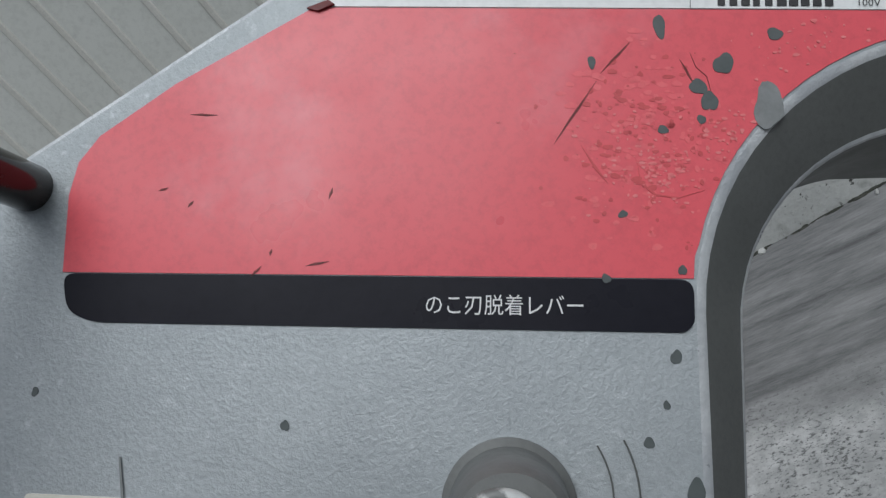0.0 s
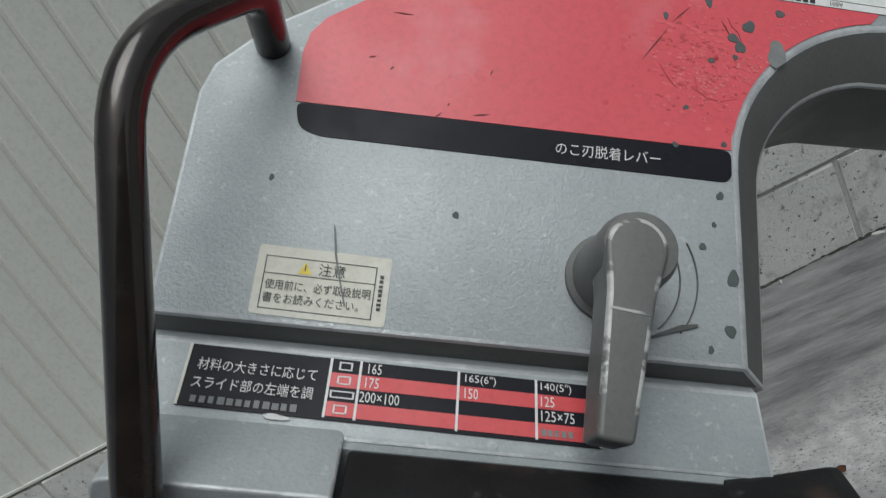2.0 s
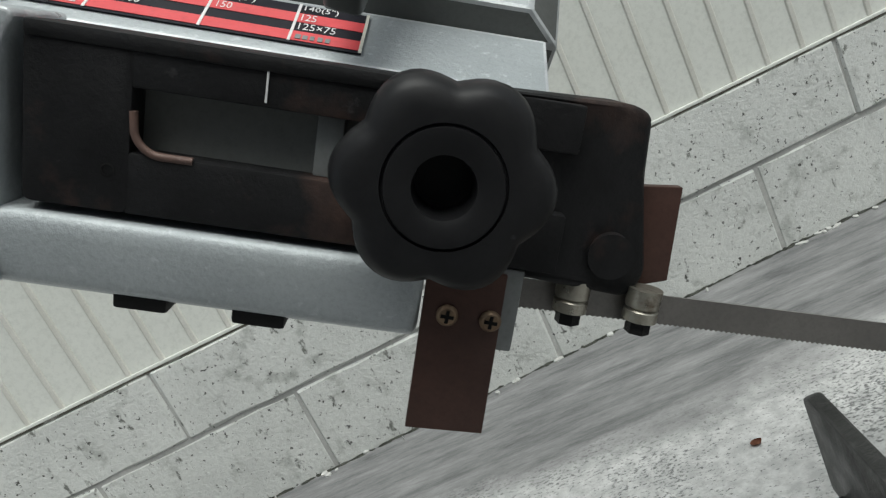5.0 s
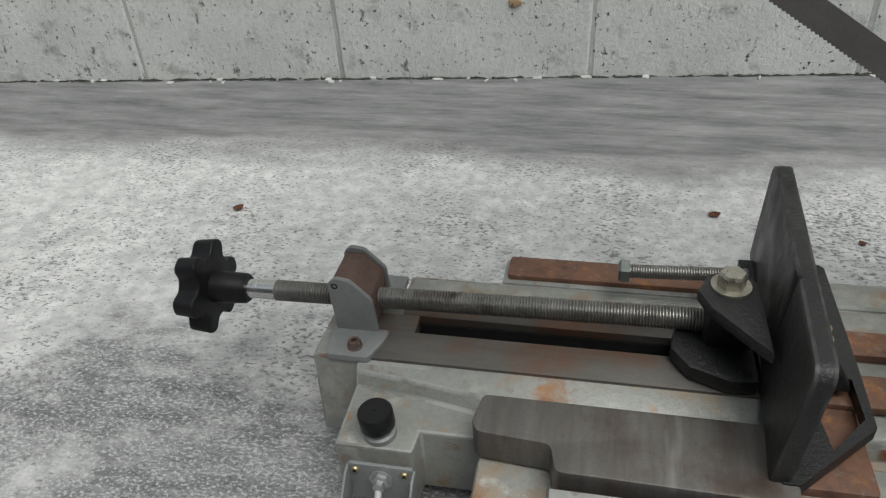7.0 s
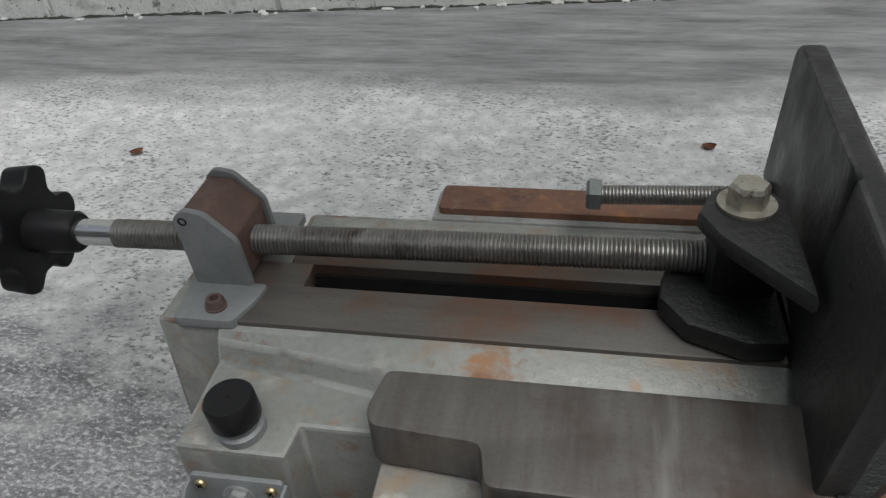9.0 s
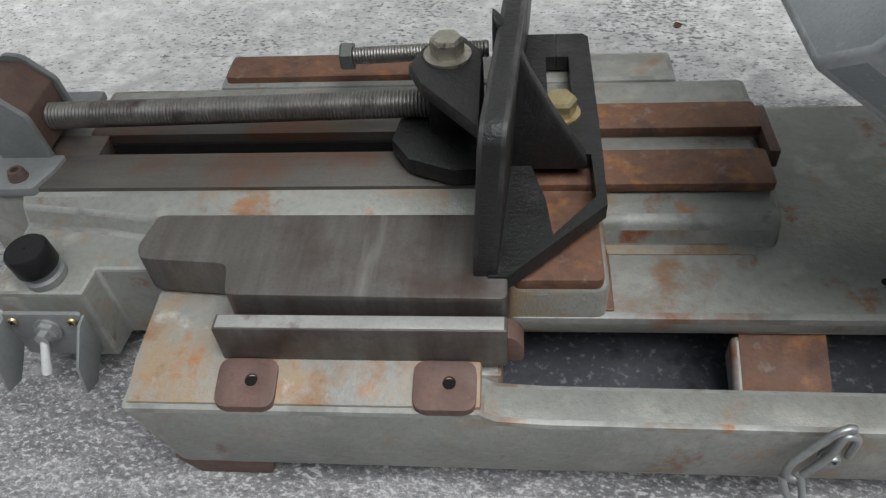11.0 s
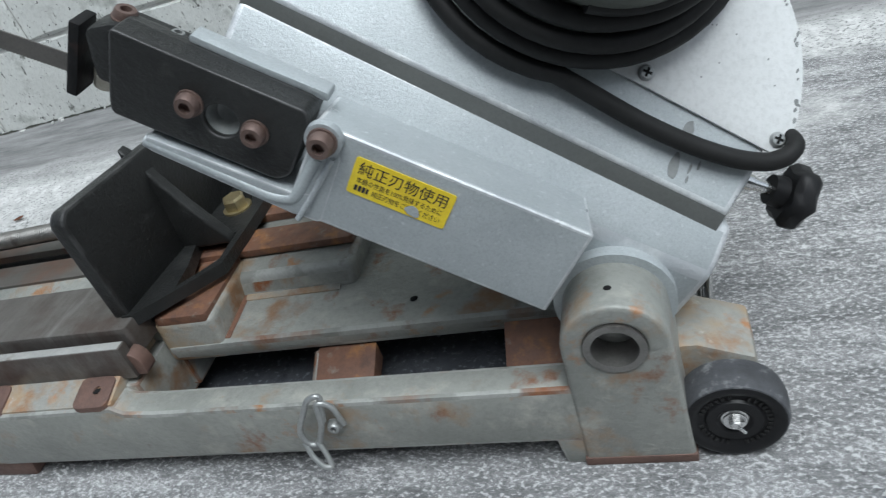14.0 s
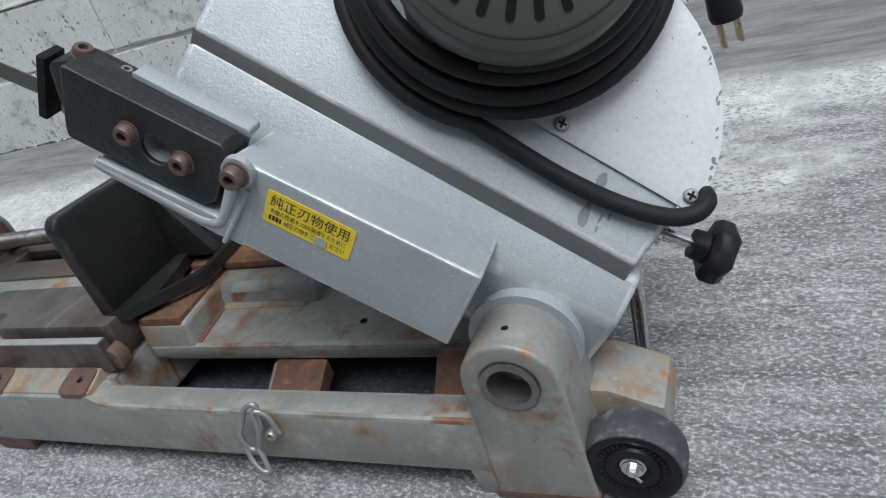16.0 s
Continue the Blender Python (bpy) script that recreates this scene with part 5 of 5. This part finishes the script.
def build_lever():
    c = (-0.6395, 0.1375)
    hub = part("blade_release_lever", merge(
        lathe([(0, 0), (0.0182, 0), (0.0182, 0.003), (0.0160, 0.0045), (0.0150, 0.020), (0.0146, 0.034), (0.0130, 0.0385), (0, 0.0392)], case_face(*c, 0.0195), LX_N, 40),
        prism(rounded_poly(arc(0, 0, 0.0110, -12, 192, 16) + [(-0.0084, -0.016), (-0.0062, -0.066), (0.0060, -0.066), (0.0084, -0.016)], 0.0022), turned(case_face, c[0] - 0.0020, c[1] - 0.001, 0.0, -6), 0.040, 0.0605, 0.0022, 3, 1),
    ), "lever leveredge", cast, "grey release lever, paint worn white on edges")
    to = turned(case_face, c[0] - 0.0020, c[1] - 0.001, 0.0, -6)
    decal("worn_edge", rect(-0.0070, 0.0070, -0.0235, -0.0225), to, "leveredge", hub, 0.0600, 0.0607)
    for r, a0, a1 in ((0.0275, 32, -48), (0.0345, 28, -38)):
        ring = arc(c[0] + 0.0005, c[1] + 0.002, r, a0, a1, 18)
        back = arc(c[0] + 0.0005, c[1] + 0.002, r - 0.0004, a1, a0, 18)
        decal("raised_arc", ring + back, case_face, "grey_bevel", case, 0.0196, 0.0209)
    tip = [(-0.632, 0.1125), (-0.605, 0.1215), (-0.6055, 0.1225), (-0.612, 0.1215)]
    decal("raised_arrow", tip, case_face, "grey_bevel", case, 0.0196, 0.0209)


build_lever()


def build_slide():
    y0, y1 = -0.0022, 0.023
    left, right_, lo, hi = -0.7275, -0.5475, 0.013, 0.0635
    s0, s1, slo, shi = -0.697, -0.598, 0.0315, 0.0500
    slide = part("sliding_guide", prism(rounded_poly(rect(left, s0, lo, hi), 0.003), case_front, y0, y1, 0.001), "black", cast, "black sliding blade guide in its recess")
    part("lower_rail", box(s0 - 0.001, right_ - 0.02, lo, slo, y0 + 0.0002, y1, 0.001, case_front), "black", slide)
    part("upper_rail", box(s0 - 0.001, right_ - 0.02, shi, hi + 0.001, y0 + 0.0002, y1, 0.001, case_front), "black", slide)
    part("guide_nose", prism(rounded_poly([(s1, lo), (right_ + 0.009, 0.004), (right_ + 0.014, 0.012), (right_ + 0.006, 0.044), (right_ + 0.004, 0.0645), (right_ - 0.003, 0.0668), (s1, 0.0655)], 0.005), lambda u, w, y: case_front(u, w, y + max(0.0, u + 0.592) * 0.36), y0 - 0.003, y1, 0.003, 3), "black", slide)
    part("top_lip", box(-0.7275, -0.590, 0.0600, 0.0650, y0 - 0.001, y1, 0.0018, case_front), "black", slide)
    part("slot_back", box(s0, -0.632, slo - 0.001, shi + 0.001, 0.0085, 0.0215, 0.0, case_front), "lever", slide)
    part("slot_stop", box(-0.645, -0.637, slo, shi, 0.0040, 0.0090, 0.0006, case_front), "bracket", slide)
    part("worn_lip", tube(rounded([case_front(s0 + 0.0005, slo + 0.012, y0 + 0.0006), case_front(s0 + 0.001, slo + 0.004, y0 + 0.0006), case_front(s0 + 0.006, slo - 0.0002, y0 + 0.0006), case_front(s0 + 0.018, slo - 0.0002, y0 + 0.0008)], 0.004), 0.0013, 8), "rust", slide)
    part("pin_hole", lathe([(0, 0.001), (0.0016, 0.001), (0.0016, -0.0003), (0.0022, -0.0002)], case_front(-0.703, 0.0255, y0), AX_Y, 14), "dark", slide)
    decal("white_mark", rect(-0.6598, -0.6592, 0.0515, 0.0642), case_front, "pale", slide, y0 - 0.0004, y0)
    k = frame_at(case_front(-0.6070, 0.0400, y0 - 0.003), -AX_Y, LX_W)
    knob = part("clamp_knob", merge(lobed(k, 0.0305, 0.0262, 6, ((0.5, 1.0, 0.005), (0.92, 0.0, 0.006), (1.0, 0.0, 0.010), (1.0, 0.0, 0.021), (0.96, 0.0, 0.0255), (0.86, 0.1, 0.0282), (0.70, 0.8, 0.0290),
        (0.585, 1.0, 0.0290), (0.575, 1.0, 0.0276), (0.560, 1.0, 0.0276), (0.550, 1.0, 0.0294), (0.40, 1.0, 0.0298), (0.30, 1.0, 0.0285), (0.27, 1.0, 0.016))),
        lathe([(0, 0), (0.012, 0), (0.012, 0.008), (0, 0.008)], k(0, 0, 0), -AX_Y, 24)), "plastic", slide, "black lobed clamping knob with a hollow")
    block = part("end_block", prism(rect(-0.6000, -0.5765, -0.0145, 0.0125), case_front, -0.001, 0.020, 0.001), "bracket", slide)
    flag = part("stop_plate", prism([(-0.6065, 0.013), (-0.5820, 0.011), (-0.5812, -0.0425), (-0.6060, -0.0435)], case_front, -0.0035, -0.0012, 0.0004), "flag", slide, "dark brown steel stop plate")
    for u in (-0.5985, -0.5850):
        cross_screw("flag_screw", case_front(u, -0.0040, -0.0036), -AX_Y, 0.0034, "rustzinc", flag)
    part("side_plate", prism([(-0.546, 0.040), (-0.5255, 0.0425), (-0.5235, 0.010), (-0.542, 0.004)], case_front, 0.022, 0.027, 0.0006), "flag", slide)
    part("bearing", lathe([(0, 0), (0.0075, 0), (0.0075, 0.006), (0, 0.006)], case_front(-0.549, 0.019, 0.0125), -AX_Y, 24), "black", slide)
    for u in (-0.5570, -0.5330):
        pin = part("guide_roller", lathe([(0, 0), (0.0058, 0), (0.0058, 0.0035), (0.0050, 0.0042), (0.0058, 0.005), (0.0058, 0.011), (0, 0.011)], case_front(u, -0.0025, 0.014), LX_W, 20), "roller", slide, "small plated guide roller")
        part("roller_screw", lathe([(0, 0), (0.0042, 0), (0.0042, 0.0045), (0, 0.0045)], case_front(u, -0.0025, 0.014), -LX_W, 6), "black", pin)
    return slide


slide = build_slide()


def build_blade():
    a_lo, a_hi = case_front(-0.60, -0.0067, 0.02), case_front(-0.60, 0.0038, 0.02)
    b_lo, b_hi = head(-0.215, 0.0253, 0.02), head(-0.215, 0.0358, 0.02)
    n = 420
    bm = bmesh.new()
    rows = []
    for k in range(n + 1):
        t = k / n
        tooth = 0.0006 if k % 2 else 0.0
        lo, hi = a_lo.lerp(b_lo, t), a_hi.lerp(b_hi, t)
        lo = lo + (hi - lo).normalized() * tooth
        rows.append([bm.verts.new(p + AX_Y * d) for p, d in ((lo, 0), (hi, 0), (hi, 0.0009), (lo, 0.0009))])
    for a, b in zip(rows, rows[1:]):
        for k in range(4):
            bm.faces.new((a[k], a[(k + 1) % 4], b[(k + 1) % 4], b[k]))
    return part("saw_blade", bm, "blade", cast, "toothed steel band blade")


build_blade()


def build_fixed_guide():
    front = rounded_poly([(-0.2772, 0.0728), (-0.262, 0.0722), (-0.1850, 0.0712), (-0.1820, 0.0660), (-0.1842, 0.0345), (-0.1900, 0.0288), (-0.2728, 0.0293), (-0.2745, 0.0360)], 0.003)
    rear = [(u - 0.001, min(w, 0.0685)) for u, w in front]
    hub = (-0.2215, 0.0487)
    body = part("fixed_guide", merge(holed(front, hub, 0.0086, head, -0.0112, 0.004, 0.0022, 3, 1),
                                     loft(front, 0.0035, rear, 0.0150, head, 0.0022, 3, 1),
                                     prism(rounded_poly([(-0.2960, 0.058), (-0.282, 0.0672), (-0.245, 0.0672), (-0.245, 0.036), (-0.2880, 0.034)], 0.004), head, 0.002, 0.022, 0.003)),
                "jawiron jawedge", cast, "black cast fixed blade guide")
    # lighter grey paints the sunlit inside of the black guide's hole
    part("hollow", lathe([(0, 0.012), (0.006, 0.010), (0.0088, 0.003)], head(*hub, -0.0114), AX_Y, 28), "bracket", body)
    for u, w in ((-0.2369, 0.0520), (-0.2049, 0.0503)):
        button_bolt("guide_bolt", head(u, w, -0.0113), -AX_Y, 0.0058, 0.0062, "brownbolt", body)
    button_bolt("top_bolt", head(-0.281, 0.0660, 0.012), AX_W, 0.0056, 0.005, "brownbolt", body)
    button_bolt("top_bolt", head(-0.2560, 0.0668, 0.013), AX_W, 0.0034, 0.003, "galv", body)
    part("end_plate", prism(rect(-0.3040, -0.2985, 0.018, 0.058), head, 0.004, 0.020, 0.001), "black", body)
    part("end_roller", lathe([(0, 0), (0.0058, 0), (0.0058, 0.012), (0, 0.012)], head(-0.288, 0.026, 0.012), AX_W, 20), "roller", body)
    rim = [head(-0.2560, 0.0205, -0.0095), head(-0.190, 0.0180, -0.0105), head(-0.1790, 0.0215, -0.0105), head(-0.1745, 0.050, -0.0105)]
    part("pocket_rim", tube(rounded(rim, 0.010, 6), 0.0034, 14), "silver", cast)
    brow = [(-0.2480, 0.0716), (-0.2480, 0.0752), (-0.2137, 0.0742), (-0.1800, 0.0742), (-0.1795, 0.0700), (-0.1810, 0.0698)]
    part("pocket_brow", prism(rounded_poly(brow, 0.0015), head, 0.0055, 0.0165, 0.0010), "silver", cast)
    boss = part("bolt_boss", lathe([(0, 0), (0.0092, 0), (0.0088, 0.004), (0, 0.004)], head(-0.1734, 0.0632, -0.0122), -AX_Y, 28), "silver", cast)
    button_bolt("boss_bolt", head(-0.1734, 0.0632, -0.0162), -AX_Y, 0.0062, 0.0075, "brownbolt", boss)
    part("paint_run", tube(rounded([head(-0.1675, 0.054, -0.0128), head(-0.1710, 0.030, -0.0132), head(-0.1745, 0.0130, -0.0138)], 0.006), 0.0015, 10), "silver", boss)
    lab = decal("blade_label", rounded_poly(rect(-0.1570, -0.1072, 0.0395, 0.0605), 0.0016), head, "yellow", cast, -0.0125, -0.0121, "yellow label with black print, torn")
    to = turned(head, -0.1570, 0.0395, 0.0, 0.0)
    words("lettering", "純正刃物使用", to, 0.0026, 0.0118, 0.0440, 0.0076, "mark", lab, -0.0127)
    words("lettering", "本機の性能を100%発揮するために", to, 0.0032, 0.0070, 0.0430, 0.0036, "mark", lab, -0.0127)
    bars("small_print", to, 0.0032, 0.0026, 0.0080, 0.0032, 4, "mark", lab, -0.0125, 5)
    words("lettering", "純正刃物をご使用ください", to, 0.0120, 0.0024, 0.0345, 0.0036, "mark", lab, -0.0127)
    decal("torn_patch", blob(0.0330, 0.0035, 0.0042, 0.0030, 33), to, "silver", lab, -0.0129, -0.0127)


build_fixed_guide()


def build_handle():
    way = [case_face(-0.7850, 0.2262, 0.0), case_face(-0.7863, 0.2262, 0.057), case_face(-0.8160, 0.1745, 0.0900), case_front(-0.7811, 0.043, -0.026), case_front(-0.7770, 0.043, 0.01)]
    pipe = part("carrying_handle", tube(rounded(way, (0.011, 0.034, 0.012), 8), 0.0075, 24), "handle", cast, "black lacquered tube handle")
    # dark ring paints the shade where the tube enters the casting
    part("handle_root_shade", lathe([(0.0074, -0.0005), (0.0096, -0.0005), (0.0106, 0.0012), (0.0106, 0.004)], case_front(-0.7768, 0.043, -0.004), AX_Y, 28), "dark", pipe)


build_handle()


def build_cover():
    sheet = part("wheel_cover", prism([(-0.10, 0.1345), (0.0385, 0.1236), (0.0445, 0.1290)] + arc(-0.052, 0.135, 0.0985, 2, 88, 16) + [(-0.10, 0.34)], face, 0.0199, 0.0222, 0.0006), "cover", cast, "white painted sheet cover, stained")
    for u, v in ((-0.0385, 0.1362), (0.0392, 0.1312)):
        cross_screw("cover_screw", face(u, v, 0.0222), AX_N, 0.0042, "galv", sheet)
    rng = random.Random(8)
    for k in range(16):
        a = radians(rng.uniform(4, 80))
        r = 0.0985 - rng.uniform(0.0008, 0.0035)
        decal("edge_chip", blob(-0.052 + r * math.cos(a), 0.135 + r * math.sin(a), rng.uniform(0.0005, 0.0016), rng.uniform(0.0006, 0.0020), 200 + k, 8), face, "smear", sheet, 0.0220, 0.0224)
    for k in range(12):
        decal("spot", blob(rng.uniform(-0.03, 0.035), rng.uniform(0.145, 0.215), 0.0005, 0.0006, 240 + k, 7), face, "smear", sheet, 0.0220, 0.0223)
    smear = [(-0.006, 0.119, 0.0028, 0.0050), (-0.0065, 0.098, 0.0030, 0.0075), (0.002, 0.100, 0.0008, 0.0030), (0.006, 0.103, 0.0007, 0.0028), (0.0025, 0.094, 0.0007, 0.0022)]
    for k, (u, v, ru, rv) in enumerate(smear):
        decal("dark_smear", blob(u, v, ru, rv, 60 + k), face, "smear", cast, 0.0194, 0.0201)


build_cover()


def build_motor():
    c = face(-0.098, 0.193, 0.022)
    motor = part("motor", lathe([(0, 0), (0.058, 0), (0.058, 0.050), (0.0615, 0.054), (0.0625, 0.066), (0.0605, 0.074), (0.0540, 0.080), (0.0300, 0.096), (0.026, 0.0975), (0, 0.098)], c, AX_N, 56), "motor", cast, "dark grey motor housing with vents")
    x, y, z = AX_U, AX_V, AX_N
    for k in range(24):
        a = 2 * math.pi * k / 24 + 0.1
        d = x * math.cos(a) + y * math.sin(a)
        t = x * -math.sin(a) + y * math.cos(a)
        p0, p1 = c + d * 0.0500 + z * 0.0827, c + d * 0.0320 + z * 0.0947
        along = (p1 - p0).normalized()
        up = t.cross(along).normalized()
        if up.dot(z) < 0:
            up = -up
        to = (lambda p0=p0, along=along, t=t, up=up: (lambda p, q, r: p0 + along * p + t * q + up * r))()
        # dark slip paints the depth of a vent that isn't cut
        part("vent", prism(rounded_poly(rect(0, (p1 - p0).length, -0.0021, 0.0021), 0.002), to, -0.002, 0.0006), "dark", motor)
    part("vent_ring", lathe([(0.0600, 0.0755), (0.0606, 0.0750), (0.0570, 0.0790)], c, AX_N, 56), "motor", motor)
    # mains lead, wound round the motor and hanging over the edge of the cover
    pts = []
    coil = face(-0.104, 0.2005, 0.022)
    for k in range(4 * 48 + 1):
        a = -1.33 - 2 * math.pi * k / 48
        r = 0.0885 - 0.0215 * k / 192 + 0.0010 * math.sin(k * 0.21)
        pts.append(coil + (x * math.cos(a) + y * math.sin(a)) * r + z * (0.0085 + 0.0110 * k / 48 + 0.001 * math.sin(k * 0.13)))
    tail = [face(0.0400, 0.1400, 0.004), face(0.0462, 0.1375, 0.018), face(0.0482, 0.1310, 0.0268), face(0.0455, 0.1235, 0.0274), face(0.0370, 0.1165, 0.0274), face(0.0218, 0.1118, 0.0274), face(0.0037, 0.1096, 0.0274),
            face(-0.0154, 0.1092, 0.0274), face(-0.035, 0.1100, 0.0276), face(-0.054, 0.1120, 0.0282), face(-0.068, 0.1134, 0.0292)]
    lead = part("mains_lead", tube(rounded(tail, 0.012, 5) + pts, 0.0050, 14), "rubber", cast, "black rubber mains lead, coiled")
    base_p = Vector((0.628, 0.16, 0.2545))
    ax = Vector((0.12, -0.05, -1)).normalized()
    plug = part("plug", merge(lathe([(0, -0.012), (0.005, -0.012), (0.006, 0.0), (0.0085, 0.004), (0.0095, 0.024), (0.0085, 0.027), (0, 0.027)], base_p, ax, 20)), "plastic", lead, "black two-pin mains plug")
    for s in (-1, 1):
        to = frame_at(base_p + ax * 0.027 + (ax.cross(AX_N)).normalized() * 0.0052 * s, ax, AX_N)
        part("pin", prism(rounded_poly(rect(-0.0008, 0.0008, -0.0032, 0.0032), 0.0004), to, 0.0, 0.015, 0.0003), "brass", plug)


build_motor()


def build_rear_knob():
    a, b = face(0.028, 0.111, -0.004), face(0.061, 0.114, -0.004)
    stem = part("blade_tension_screw", merge(rod(a, b, 0.0036), rod(a.lerp(b, 0.18), a.lerp(b, 0.34), 0.0075), rod(a.lerp(b, 0.40), a.lerp(b, 0.55), 0.0048)), "bright", cast, "bright tension screw")
    k = frame_at(b, b - a, AX_N)
    out = star(6, 0.0205, 0.0160, 12)
    part("tension_knob", merge(prism(out, k, 0.004, 0.018, 0.0035, 1), lathe([(0, -0.004), (0.0085, -0.004), (0.0095, 0.006), (0, 0.006)], b, b - a, 24)), "plastic", stem, "black faceted hand knob")


build_rear_knob()

stuck = tagged(new("leaf_scrap"), "tan scrap of dry leaf stuck on the block wall", "leaf", "fallen leaves")
stuck.location = wall_at(-0.062, 0.122, 0.0)
part("leaf_blade", prism(blob(-0.062, 0.122, 0.011, 0.008, 7, 7), wall_at, -0.004, 0.001, 0.001), "stuckleaf", stuck)

# ---- fallen leaves ----
for spot, size, turn in (((0.214, 0.511, 0.0), 0.014, 0.3), ((-0.351, 0.461, 0.002), 0.014, 0.9), ((0.36, 0.47, 0.001), 0.009, 2.0)):
    one = tagged(new("dry_leaf"), "curled reddish-brown dry leaf lying on the concrete", "leaf", "fallen leaves")
    one.location = spot
    part("leaf_blade", leaf(spot, size, turn), "leaf", one)

build_wall_pieces()
